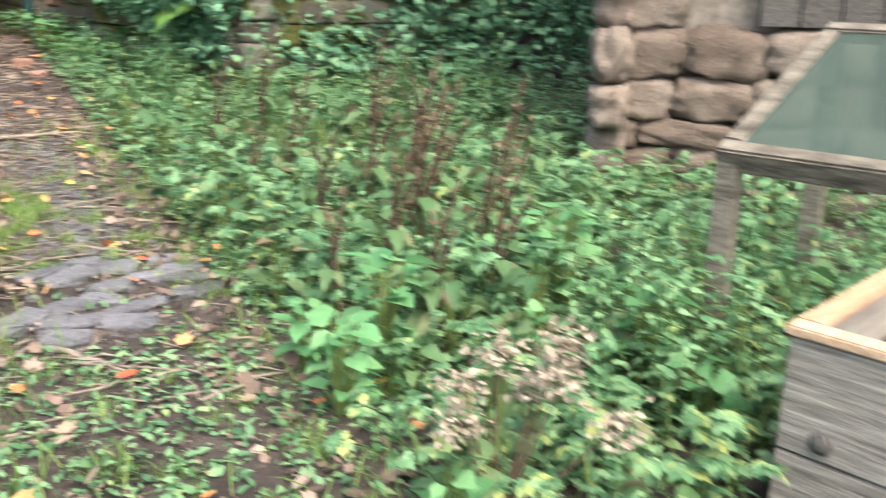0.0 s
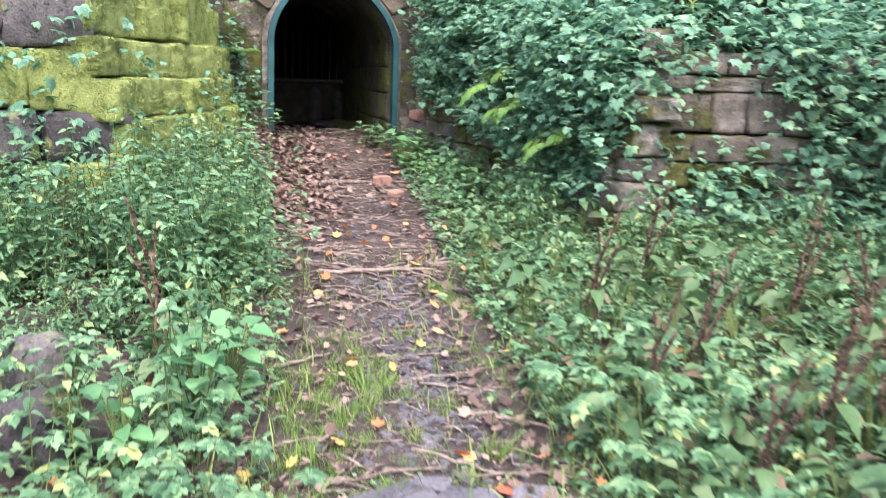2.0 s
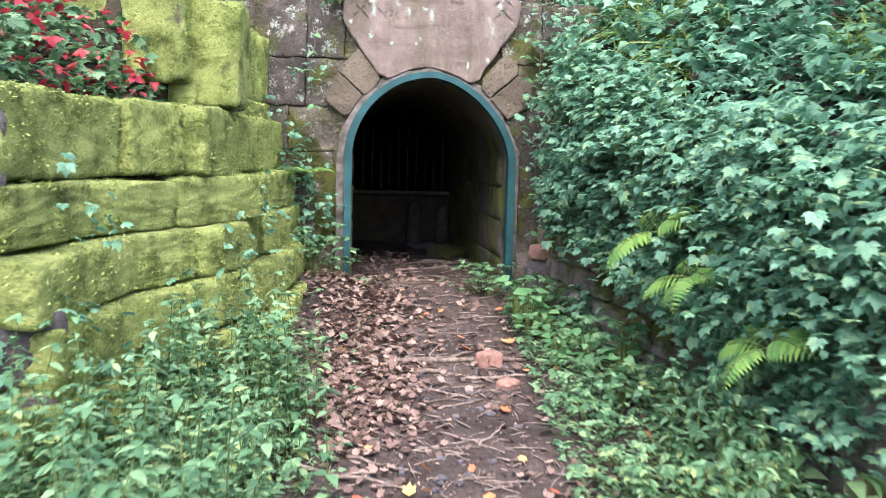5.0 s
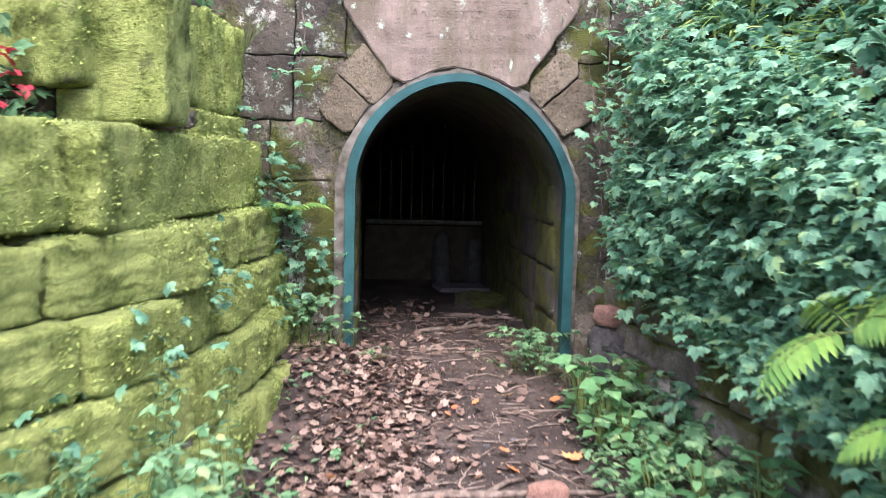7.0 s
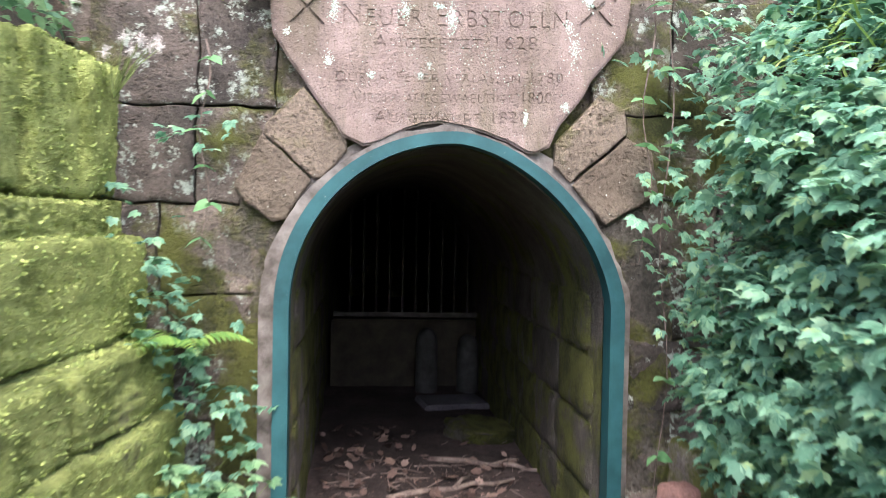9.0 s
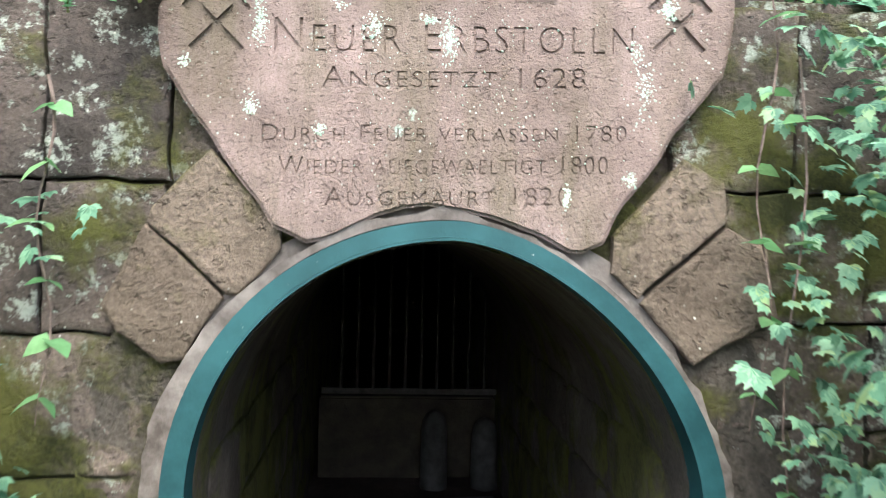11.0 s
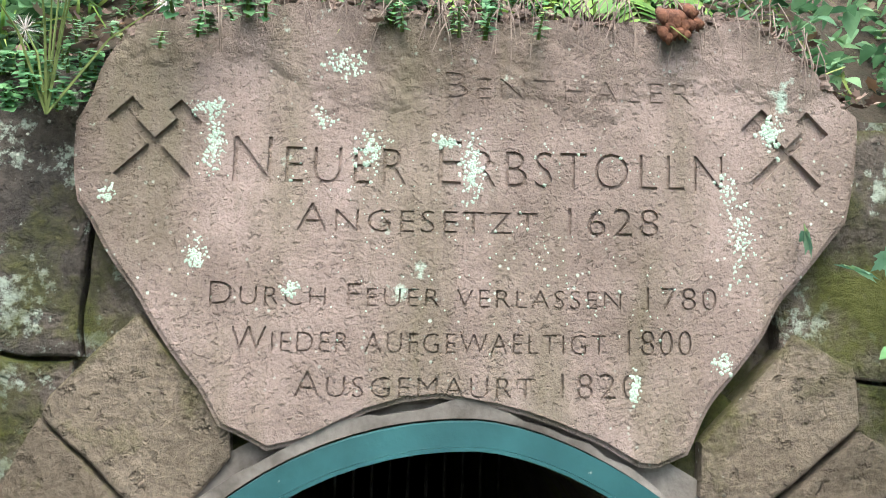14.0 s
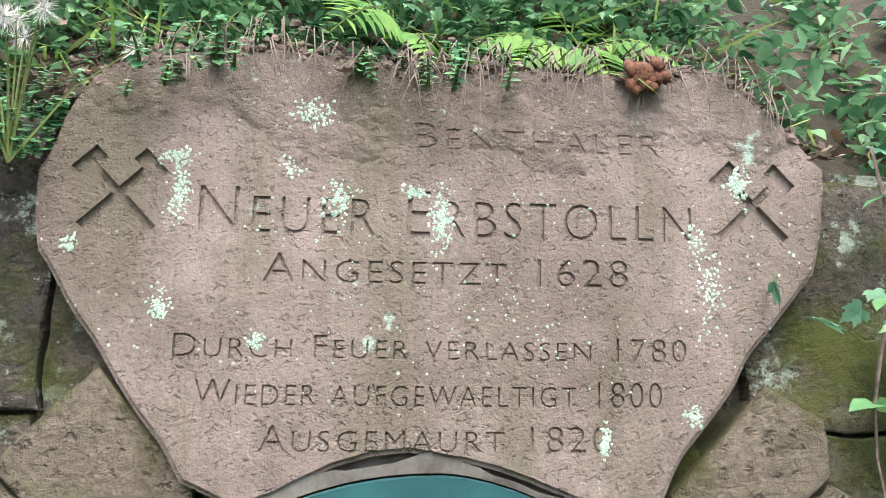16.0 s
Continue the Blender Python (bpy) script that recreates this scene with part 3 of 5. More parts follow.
def worn_slab(outline, y0, y1, depth, step=0.03):
    """A slab whose front is split finely, hollowed and pitted, with worn edges."""
    bm = bmesh.new()
    prism(bm, outline, y0, y1)
    front = [e for e in bm.edges if all(abs(v.co.y - y0) < 1e-5 for v in e.verts)]
    bmesh.ops.bevel(bm, geom=front, offset=0.004, segments=1, affect="EDGES")
    bm.normal_update()
    xs, zs = [p[0] for p in outline], [p[1] for p in outline]
    for lo, hi, axis in ((min(xs), max(xs), 0), (min(zs), max(zs), 2)):
        for k in range(1, max(2, int((hi - lo) / step))):
            at, no = [0, 0, 0], [0, 0, 0]
            at[axis], no[axis] = lo + k * step, 1
            faces = [f for f in bm.faces if all(v.co.y < y0 + 0.004 for v in f.verts)]
            geom = faces + list({e for f in faces for e in f.edges}) + list({v for f in faces for v in f.verts})
            bmesh.ops.bisect_plane(bm, geom=geom, plane_co=at, plane_no=no, dist=1e-4)
    for v in bm.verts:
        if v.co.y < y0 + 0.02:
            p = Vector((v.co.x, y0, v.co.z))
            v.co.y += depth * (noise.noise(p * 4) + 0.7 * noise.noise(p * 11) + 0.45 * noise.noise(p * 27))
    for f in bm.faces:
        f.smooth = all(v.co.y < y0 + 0.03 for v in f.verts) and abs(f.normal.y) > 0.8
    return bm


def build_voussoirs():
    shapes = [[(0.648, 2.372), (0.832, 2.192), (0.742, 2.046), (0.69, 2.035), (0.587, 2.109), (0.548, 2.168)],
              [(0.66, 2.409), (0.80, 2.552), (0.965, 2.37), (0.968, 2.313), (0.87, 2.203), (0.836, 2.2), (0.652, 2.378)],
              [(2.06, 2.39), (2.168, 2.336), (2.199, 2.164), (1.985, 2.045), (1.85, 2.195)],
              [(1.955, 2.553), (2.049, 2.499), (2.057, 2.402), (1.844, 2.208), (1.777, 2.27), (1.781, 2.36)]]
    for s in shapes:
        part("voussoir", worn_slab(rough_outline(s, 0.03, 0.007), FACE + 0.025, FACE + 0.15, 0.012, 0.02), M_VOUS, portal)


build_voussoirs()


# ---- the inscribed tablet ----
def text_data(body, x0, x1, base, cap, y):
    """Letters as solid shapes spanning x0 to x1, standing on a base line."""
    cu = bpy.data.curves.new("letters", "FONT")
    cu.body, cu.extrude, cu.resolution_u, cu.small_caps_scale, cu.space_character = body, 0.5, 3, 0.8, 1.12
    cu.offset = -0.012
    for c in cu.body_format:
        c.use_small_caps = True
    ob = new("letters", cu)
    bpy.context.view_layer.update()
    me = ob.evaluated_get(bpy.context.evaluated_depsgraph_get()).to_mesh()
    tb = bmesh.new()
    tb.from_mesh(me)
    bmesh.ops.remove_doubles(tb, verts=tb.verts, dist=1e-5)
    bmesh.ops.recalc_face_normals(tb, faces=tb.faces)
    tb.verts.index_update()
    co = np.array([v.co[:] for v in tb.verts])
    faces = [tuple(v.index for v in f.verts)[::-1] for f in tb.faces]
    tb.free()
    lo, hi = co.min(0), co.max(0)
    out = np.stack([x0 + (co[:, 0] - lo[0]) / (hi[0] - lo[0]) * (x1 - x0), y + co[:, 2] * 0.05, base + co[:, 1] * cap / 0.73], 1)
    bpy.data.objects.remove(ob)
    bpy.data.curves.remove(cu)
    return [Vector(p) for p in out], faces


def build_tablet():
    front = FACE + 0.008
    outline = [(0.688, 2.735), (0.676, 2.876), (0.71, 2.968), (0.757, 3.052), (0.847, 3.088), (1.041, 3.118), (1.243, 3.105), (1.4, 3.1), (1.6, 3.105), (1.763, 3.115), (1.87, 3.128),
               (1.955, 3.064), (2.018, 2.992), (2.063, 2.952), (2.056, 2.846), (2.04, 2.762), (1.922, 2.606), (1.801, 2.432), (1.768, 2.375), (1.747, 2.338), (1.696, 2.317), (1.667, 2.32),
               (1.598, 2.352), (1.53, 2.383), (1.417, 2.414), (1.328, 2.421), (1.262, 2.414), (1.196, 2.395), (1.11, 2.354), (1.032, 2.325), (0.98, 2.353), (0.947, 2.369), (0.81, 2.564)][::-1]
    bm = bmesh.new()
    prism(bm, rough_outline(outline, 0.018, 0.009), front, FACE + 0.12)
    edge = [e for e in bm.edges if all(abs(v.co.y - front) < 1e-4 for v in e.verts)]
    bmesh.ops.bevel(bm, geom=edge, offset=0.009, segments=2, affect="EDGES")
    tablet = tagged(part("inscription_tablet", bm, M_TABLET), "pinkish weathered sandstone tablet with carved inscription and crossed hammers", "stone tablet")
    lines = [("Benthaler", 1.31, 1.752, 2.953, 0.052), ("Neuer Erbstolln", 0.948, 1.81, 2.792, 0.088), ("Angesetzt 1628", 1.062, 1.695, 2.709, 0.053),
             ("Durch Feuer verlassen 1780", 0.922, 1.799, 2.58, 0.043), ("Wieder aufgewaeltigt 1800", 0.962, 1.755, 2.501, 0.047), ("Ausgemaurt 1820", 1.072, 1.662, 2.426, 0.047)]
    pieces = []
    for body, x0, x1, z, cap in lines:
        v, f = text_data(body, x0, x1, z, cap, front - 0.019 if body != "Benthaler" else front - 0.0225)
        mid = (x0 + x1) / 2
        pieces.append(([Vector((p.x, p.y, p.z + 0.024 * (p.x - mid))) for p in v], f))
    cut = bmesh.new()
    for x, z in ((0.812, 2.842), (1.925, 2.876)):
        for k in (-1, 1):
            m = Matrix.Translation((x, front, z)) @ Matrix.Rotation(k * radians(45), 4, "Y")
            add_box(cut, (-0.085, -0.01 - 0.001 * k, -0.008), (0.085, 0.011 + 0.0007 * k, 0.008), 0, m)
            add_box(cut, (0.058 if k < 0 else -0.088, -0.012, -0.028), (0.086 if k < 0 else -0.058, 0.0102 - 0.0003 * k, 0.028), 0, m)
    cut.verts.index_update()
    pieces.append(([v.co.copy() for v in cut.verts], [tuple(v.index for v in f.verts) for f in cut.faces]))
    cut.free()
    v, f = join_data(pieces)
    cutter = new("cutter", mesh_from("cutter", v, f, M_TABLET))
    mod = tablet.modifiers.new("carve", "BOOLEAN")
    mod.operation, mod.object, mod.solver, mod.use_self = "DIFFERENCE", cutter, "EXACT", True
    bpy.context.view_layer.update()
    me = bpy.data.meshes.new_from_object(tablet.evaluated_get(bpy.context.evaluated_depsgraph_get()))
    tablet.modifiers.clear()
    if len(me.polygons) > 100:
        tablet.data = me
    bpy.data.objects.remove(cutter)
    # thin pale crusts of lichen, each a scatter of small flakes: centre, width, height, count
    q = np.random.default_rng(91)
    for x, z, w, h, n in ((0.913, 2.845, 0.016, 0.045, 60), (0.905, 2.91, 0.03, 0.012, 26), (0.896, 2.652, 0.014, 0.022, 34), (1.362, 2.82, 0.014, 0.045, 60), (1.13, 3.0, 0.03, 0.022, 40),
                          (1.185, 2.85, 0.022, 0.03, 36), (1.1, 2.9, 0.012, 0.016, 12), (1.055, 2.6, 0.011, 0.011, 18), (0.74, 2.752, 0.012, 0.012, 16), (1.9, 2.915, 0.018, 0.022, 34),
                          (1.82, 2.8, 0.014, 0.03, 18), (1.845, 2.72, 0.02, 0.06, 36), (1.655, 2.452, 0.007, 0.022, 22), (1.31, 2.87, 0.018, 0.01, 18), (1.81, 2.5, 0.014, 0.016, 22), (1.5, 2.69, 0.1, 0.05, 40),
                          (1.25, 2.62, 0.2, 0.08, 40), (1.6, 2.6, 0.2, 0.1, 50), (1.1, 2.78, 0.15, 0.08, 60), (1.55, 2.86, 0.2, 0.06, 60)):
        v, f = [], []
        spread_out = n / (w * h) < 9000
        for _ in range(n if spread_out else n * 3):
            cx, cz = x + q.normal(0, w * 0.6), z + q.normal(0, h * 0.6)
            r = q.uniform(0.0015, 0.0042) if spread_out else q.uniform(0.002, 0.0065)
            o = len(v)
            v.append((cx, front - 0.0012, cz))
            for k in range(7):
                a, rr = k * 0.8976, r * q.uniform(0.6, 1.25)
                v.append((cx + rr * math.cos(a), front + 0.001, cz + rr * math.sin(a)))
            f += [(o, o + 1 + k, o + 1 + (k + 1) % 7) for k in range(7)]
        ob = tagged(new("lichen_patch", mesh_from("lichen_patch", v, f, M_LICHEN)), "pale grey-green crusty lichen", kind="stuff")
        ob.parent = tablet


build_tablet()


# ---- coursed stone walls ----
def along(line, s):
    for a, b in zip(line, line[1:]):
        n = math.dist(a, b)
        if s <= n:
            return a[0] + (b[0] - a[0]) * s / n, a[1] + (b[1] - a[1]) * s / n, math.atan2(b[1] - a[1], b[0] - a[0])
        s -= n
    a, b = line[-2:]
    return b[0], b[1], math.atan2(b[1] - a[1], b[0] - a[0])


def stone_wall(line, courses, lengths, stones, parent, depth=0.3, batter=0.0, ref=2.0, name="stone", start=0.0, end=None, loose=0.02):
    """Courses of uneven blocks; the line is walked with the open side on its right hand."""
    total = end or sum(math.dist(a, b) for a, b in zip(line, line[1:]))
    for z0, z1 in courses:
        s = start - rng.random() * 0.2
        while s < total:
            ln = rng.uniform(*lengths)
            x, y, a = along(line, max(0, s + ln / 2))
            h = (z1 - z0) * rng.uniform(0.94, 1.03)
            out = batter * (ref - (z0 + z1) / 2) + rng.uniform(-loose, loose)
            ob = new(name, stones[int(rng.integers(len(stones)))])
            px, py = x + math.sin(a) * (out - depth / 2), y - math.cos(a) * (out - depth / 2)
            ob.matrix_basis = pose(px, py, (z0 + z1) / 2, rng.uniform(-2.5, 2.5), rng.uniform(-2, 2), math.degrees(a) + rng.uniform(-3, 3)) @ Matrix.Diagonal((ln * 0.995, depth, h * 0.985, 1))
            ob.parent = parent
            s += ln


def wall_core(name, label, line, z0, z1, depth, mat):
    v, f = [], []
    for i in range(len(line)):
        a = line[max(0, i - 1)]
        b = line[min(len(line) - 1, i + 1)]
        t = Vector((b[0] - a[0], b[1] - a[1])).normalized()
        o = Vector((t.y, -t.x))
        for d in (0.15, depth + 0.15):
            for z in (z0, z1):
                v.append((line[i][0] - o.x * d, line[i][1] - o.y * d, z))
    for i in range(len(line) - 1):
        a, b = 4 * i, 4 * i + 4
        f += [(a, b, b + 1, a + 1), (a + 2, a + 3, b + 3, b + 2), (a + 1, b + 1, b + 3, a + 3), (a, a + 2, b + 2, b)]
    e = 4 * (len(line) - 1)
    f += [(0, 1, 3, 2), (e, e + 2, e + 3, e + 1)]
    return tagged(new(name, mesh_from(name, v, f, mat)), label, "wall", "", "structure")


LEFT = [(-6, 6.0), (-3.5, 6.6), (-1.3, 7.2), (-0.58, 7.6), (-0.42, 8.4), (-0.06, 9.33), (0.03, 10.0), (0.16, 11.3)]
RIGHT = [(2.36, 11.3), (2.42, 10.4), (2.66, 8.6), (2.72, 7.05), (4.6, 6.85), (8.0, 6.5)]
wall_left = wall_core("wall_left", "mossy retaining wall of big rough sandstone blocks", LEFT, -0.1, 1.85, 0.3, M_GREY)
wall_right = wall_core("wall_right", "drystone retaining wall overgrown with climbing plants", RIGHT, -0.1, 1.65, 0.3, M_GREY)
MOSSY = rock_set("mossy_block", M_MOSS, 7, power=15.0, rough=0.042, n=24, fine=1.15)
ROUGH = rock_set("rough_block", M_WALL, 6, power=13.0, rough=0.065, n=11, fine=0.9)
GREYS = rock_set("grey_block", M_GREY, 4, power=11.0, rough=0.06, n=12, fine=0.9)
stone_wall(LEFT[3:], [(0.2, 0.5), (0.5, 0.8), (0.8, 1.08), (1.08, 1.34), (1.34, 1.6), (1.6, 1.97)], (0.4, 0.95), MOSSY, wall_left, 0.34, 0.25, name="mossy_block", loose=0.035)
stone_wall(LEFT[1:4], [(0.1, 0.5), (0.5, 0.85), (0.85, 1.15), (1.5, 1.9)], (0.35, 0.7), GREYS, wall_left, 0.34, 0.12, name="grey_block", start=1.0)
stone_wall(LEFT[1:4], [(1.15, 1.5)], (0.3, 0.5), MOSSY, wall_left, 0.36, 0.12, name="mossy_block", start=1.0)
UPPER = [(-0.12, 9.38), (-0.02, 10.0), (0.13, 11.3)]
stone_wall(UPPER, [(1.96, 2.1)], (0.14, 0.35), MOSSY, wall_left, 0.3, 0.1, name="mossy_block")
stone_wall(UPPER, [(2.1, 2.62)], (0.55, 0.8), MOSSY, wall_left, 0.34, 0.1, name="mossy_block")
stone_wall([(-1.0, 9.5), (-0.1, 9.4)], [(1.96, 2.6)], (0.4, 0.5), MOSSY, wall_left, 0.34, 0.0, name="mossy_block")
stone_wall(RIGHT[:4], [(0.3, 0.62), (0.62, 0.82), (0.82, 0.98), (0.98, 1.2), (1.2, 1.36), (1.36, 1.56), (1.56, 1.78)], (0.2, 0.5), ROUGH, wall_right, 0.3, 0.1, 1.7, "rough_block")
stone_wall(RIGHT[3:5], [(0.1, 0.5), (0.5, 0.78), (0.78, 0.95), (0.95, 1.13), (1.13, 1.4), (1.4, 1.5), (1.5, 1.64)], (0.22, 0.46), ROUGH, wall_right, 0.3, 0.05, 1.7, "rough_block")


def portal_courses():
    """Blocks of the head wall beside arch and tablet."""
    sides = (((0.5, 0.9), (0.9, 1.26), (1.26, 1.75), (1.75, 2.1), (2.1, 2.47), (2.47, 2.98)), ((0.6, 1.0), (1.0, 1.3), (1.3, 1.59), (1.59, 1.88), (1.88, 2.15), (2.15, 2.475), (2.475, 2.94)))
    for k, rows in enumerate(sides):
        for z0, z1 in rows:
            z = (z0 + z1) / 2
            a = float(np.interp(z, [1.7, 1.85, 2.0, 2.12, 2.3, 2.5, 2.8], [0.655, 0.66, 0.68, 0.62, 0.69, 0.84, 0.84]))
            b = float(np.interp(z, [1.7, 1.85, 2.0, 2.12, 2.3, 2.5, 2.8], [2.1, 2.09, 2.06, 2.1, 2.06, 1.93, 1.93]))
            lo, hi = ((0.0, a), (b, 2.75))[k]
            x = lo
            while x < hi - 0.02:
                ln = min(rng.uniform(0.26, 0.5), hi - x)
                if hi - x - ln < 0.14:
                    ln = hi - x
                g = 0.004
                edge = rough_outline([(x + g, z0 + g), (x + ln - g, z0 + g), (x + ln - g, z1 - g), (x + g, z1 - g)], 0.04, 0.014)
                y = FACE + 0.058 + rng.uniform(-0.016, 0.012)
                part("dark_block", worn_slab(edge, y, FACE + 0.16, 0.022, 0.03), M_PORTAL, portal)
                x += ln


portal_courses()


# ---- deep in the tunnel: low wall, grille and two posts ----
def build_tunnel_things():
    bm = bmesh.new()
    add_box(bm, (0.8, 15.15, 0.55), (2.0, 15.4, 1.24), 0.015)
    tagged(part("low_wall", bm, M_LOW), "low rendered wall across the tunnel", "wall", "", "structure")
    grille = tagged(new("iron_grille"), "dark iron bar grille closing the tunnel", "grille")
    bm = bmesh.new()
    add_box(bm, (0.82, 15.1, 1.265), (2.0, 15.15, 1.305), 0.004)
    part("rail", bm, M_IRON, grille)
    for i in range(10):
        x = 0.95 + i * 0.107
        top = 1.71 + 0.6 * math.sqrt(max(0.02, 1 - ((x - AX) / 0.62) ** 2))
        v, f = tube_data([(x, 15.12, 1.28), (x, 15.12, top)], [0.011, 0.011], 8)
        ob = new("bar", mesh_from("bar", v, f, M_IRON, True))
        ob.parent = grille
    for x, h in ((1.57, 0.52), (1.9, 0.47)):
        z = gz(x, 14.9)
        rows = [(0.0, 0.085), (0.02, 0.09), (h * 0.75, 0.085), (h * 0.88, 0.075), (h * 0.96, 0.05), (h, 0.012)]
        v, f = tube_data([(0, 0, a) for a, _ in rows], [r for _, r in rows], 14)
        ob = tagged(new("bollard", mesh_from("bollard", v, f, M_POST, True)), "grey rounded stone post standing inside the tunnel", "bollard", "tunnel posts")
        ob.matrix_basis = pose(x, 14.9, z - 0.01)
    bm = bmesh.new()
    add_box(bm, (-0.24, -0.2, 0), (0.24, 0.2, 0.05), 0.012)
    ob = tagged(part("stone_slab", bm, M_COBBLE), "flat grey stone slab lying before the posts", "slab")
    ob.matrix_basis = pose(1.72, 14.35, gz(1.72, 14.35) - 0.01, 0, 0, 8)


build_tunnel_things()

# ---- house corner, cold frame and planter beside the weeds ----
def build_house():
    house = tagged(new("stone_house"), "old pinkish sandstone house wall with a dark shutter", "house")
    house.matrix_basis = pose(3.75, 4.35, 0, 0, 0, -47) @ pose(-3.7, -4.3, 0)
    bm = bmesh.new()
    add_box(bm, (3.8, 4.4, -0.1), (9.0, 6.4, 3.2))
    part("wall", bm, M_LIME, house)
    bm = bmesh.new()
    prism(bm, [(3.6, 3.2), (9.2, 3.2), (9.2, 3.3), (6.4, 4.9), (3.6, 3.3)], 4.1, 6.7)
    part("roof", bm, M_SHUT, house)
    stones = rock_set("sandstone", M_HOUSE, 6, power=4.5, rough=0.15, fine=0.7, n=9)
    for line in ([(3.7, 4.3), (9.0, 4.3)], [(3.7, 6.4), (3.7, 4.3)]):
        total = math.dist(*line)
        z = 0.0
        while z < 3.15:
            h = rng.uniform(0.16, 0.34)
            if z < 1.05 < z + h + 0.1:
                h = 1.055 - z
            s = 0.0
            while s < total:
                ln = rng.uniform(0.22, 0.6)
                x, y, a = along(line, min(total, s + ln / 2))
                hidden = line[0][0] == 3.7 and line[1][0] > 4 and 4.5 < x + ln / 2 and x - ln / 2 < 5.85 and z + h > 1.06
                if not hidden:
                    ob = new("sandstone", stones[int(rng.integers(6))])
                    ob.matrix_basis = pose(x - math.sin(a) * 0.06, y + math.cos(a) * 0.06, z + h / 2, 0, rng.uniform(-9, 9), math.degrees(a)) @ Matrix.Diagonal((ln * rng.uniform(0.96, 1.06), 0.22, h * rng.uniform(0.96, 1.08), 1))
                    ob.parent = house
                s += ln
            z += h
    shutter = bmesh.new()
    add_box(shutter, (4.53, 4.29, 1.08), (5.78, 4.33, 2.25), 0.004)
    sh = part("shutter", shutter, M_SHUT, house, "dark weathered board shutter")
    for i in range(6):
        bm = bmesh.new()
        add_box(bm, (4.535 + i * 0.208, 4.262, 1.08), (4.73 + i * 0.208, 4.288, 2.25), 0.004)
        part("board", bm, M_SHUT, sh)


build_house()


def build_cold_frame():
    ob = tagged(new("cold_frame"), "old wooden cold frame with a sloping cracked glass lid", "cold frame")
    base = pose(2.29, 2.36, 0, 0, 0, -75)
    for x, y in ((0.04, 0.04), (1.3, 0.04), (0.04, 0.9), (1.3, 0.9)):
        bm = bmesh.new()
        add_box(bm, (x - 0.035, y - 0.035, 0.02), (x + 0.035, y + 0.035, 0.78 if y < 0.5 else 1.1), 0.006, base)
        part("leg", bm, M_FRAMEWOOD, ob)
    tilt = base @ pose(0, 0, 0.8, 21, 0, 0)
    for name, lo, hi in (("front_rail", (0, 0, -0.06), (1.35, 0.07, 0.02)), ("back_rail", (0, 0.93, -0.04), (1.35, 1.0, 0.02)),
                         ("side_rail", (0.0, 0.07, -0.03), (0.06, 0.93, 0.02)), ("side_rail", (1.29, 0.07, -0.03), (1.35, 0.93, 0.02))):
        bm = bmesh.new()
        add_box(bm, lo, hi, 0.008, tilt)
        part(name, bm, M_FRAMEWOOD, ob)
    bm = bmesh.new()
    add_box(bm, (0.06, 0.07, 0.0), (1.29, 0.93, 0.006), 0, tilt)
    part("pane", bm, M_GLASS, ob, "dusty greenish glass pane").visible_shadow = False


build_cold_frame()


def build_planter():
    ob = tagged(new("planter_box"), "weathered grey board planter box with warm inner edges", "planter")
    base = pose(1.72, 1.66, 0.02, 0, 0, -80)
    for i, (z0, z1) in enumerate(((0.0, 0.27), (0.275, 0.55))):
        for name, lo, hi in (("front_board", (0, 0, z0), (0.95, 0.03, z1)), ("back_board", (0, 0.57, z0), (0.95, 0.6, z1)),
                             ("end_board", (0.0, 0.03, z0), (0.03, 0.57, z1)), ("end_board", (0.92, 0.03, z0), (0.95, 0.57, z1))):
            bm = bmesh.new()
            add_box(bm, lo, hi, 0.005, base)
            part(name, bm, M_WOOD, ob)
    for lo, hi in (((-0.01, -0.01, 0.552), (0.96, 0.05, 0.575)), ((-0.01, 0.05, 0.552), (0.05, 0.61, 0.575))):
        bm = bmesh.new()
        add_box(bm, lo, hi, 0.004, base)
        part("rim_board", bm, M_WARM, ob, "warm reddish top board")
    bm = bmesh.new()
    add_box(bm, (0.03, 0.03, 0.0), (0.92, 0.57, 0.4), 0, base)
    part("soil", bm, M_SOIL, ob)
    v, f = tube_data([(0, 0, 0), (0, -0.012, 0)], [0.028, 0.02], 12)
    knob = new("knob", mesh_from("knob", v, f, M_SHUT, True))
    knob.matrix_basis = base @ pose(0.1, 0.0, 0.32)
    knob.parent = ob


build_planter()

# ---- loose stones ----
def place_rock(name, label, category, meshes, x, y, size, yaw=0, sink=0.25, group=""):
    ob = new(name, meshes[int(rng.integers(len(meshes)))])
    ob.matrix_basis = pose(x, y, gz(x, y) + size[2] * (0.5 - sink), rng.uniform(-6, 6), rng.uniform(-6, 6), yaw) @ Matrix.Diagonal((*size, 1))
    return tagged(ob, label, category, group)


BOULDER = rock_set("boulder", M_GREY, 3, power=3.2, rough=0.13)
place_rock("boulder", "dark grey boulder among the weeds", "rock", BOULDER, -0.45, 5.2, (0.24, 0.22, 0.27), 20, 0.2)
place_rock("boulder", "rounded brown boulder among the weeds", "rock", BOULDER, -0.38, 4.7, (0.25, 0.22, 0.26), 60, 0.2)
PALES = rock_set("pale_stone", M_WALL, 2, power=5.0, rough=0.12, n=9)
place_rock("pale_stone", "pale lichen-covered stone leaning at the mossy wall", "stone", PALES, 0.12, 9.35, (0.16, 0.16, 0.34), 20, 0.15)
place_rock("pale_stone", "pale mossy lump of stone at the wall foot", "stone", PALES, 0.2, 9.05, (0.2, 0.16, 0.18), 60, 0.2)
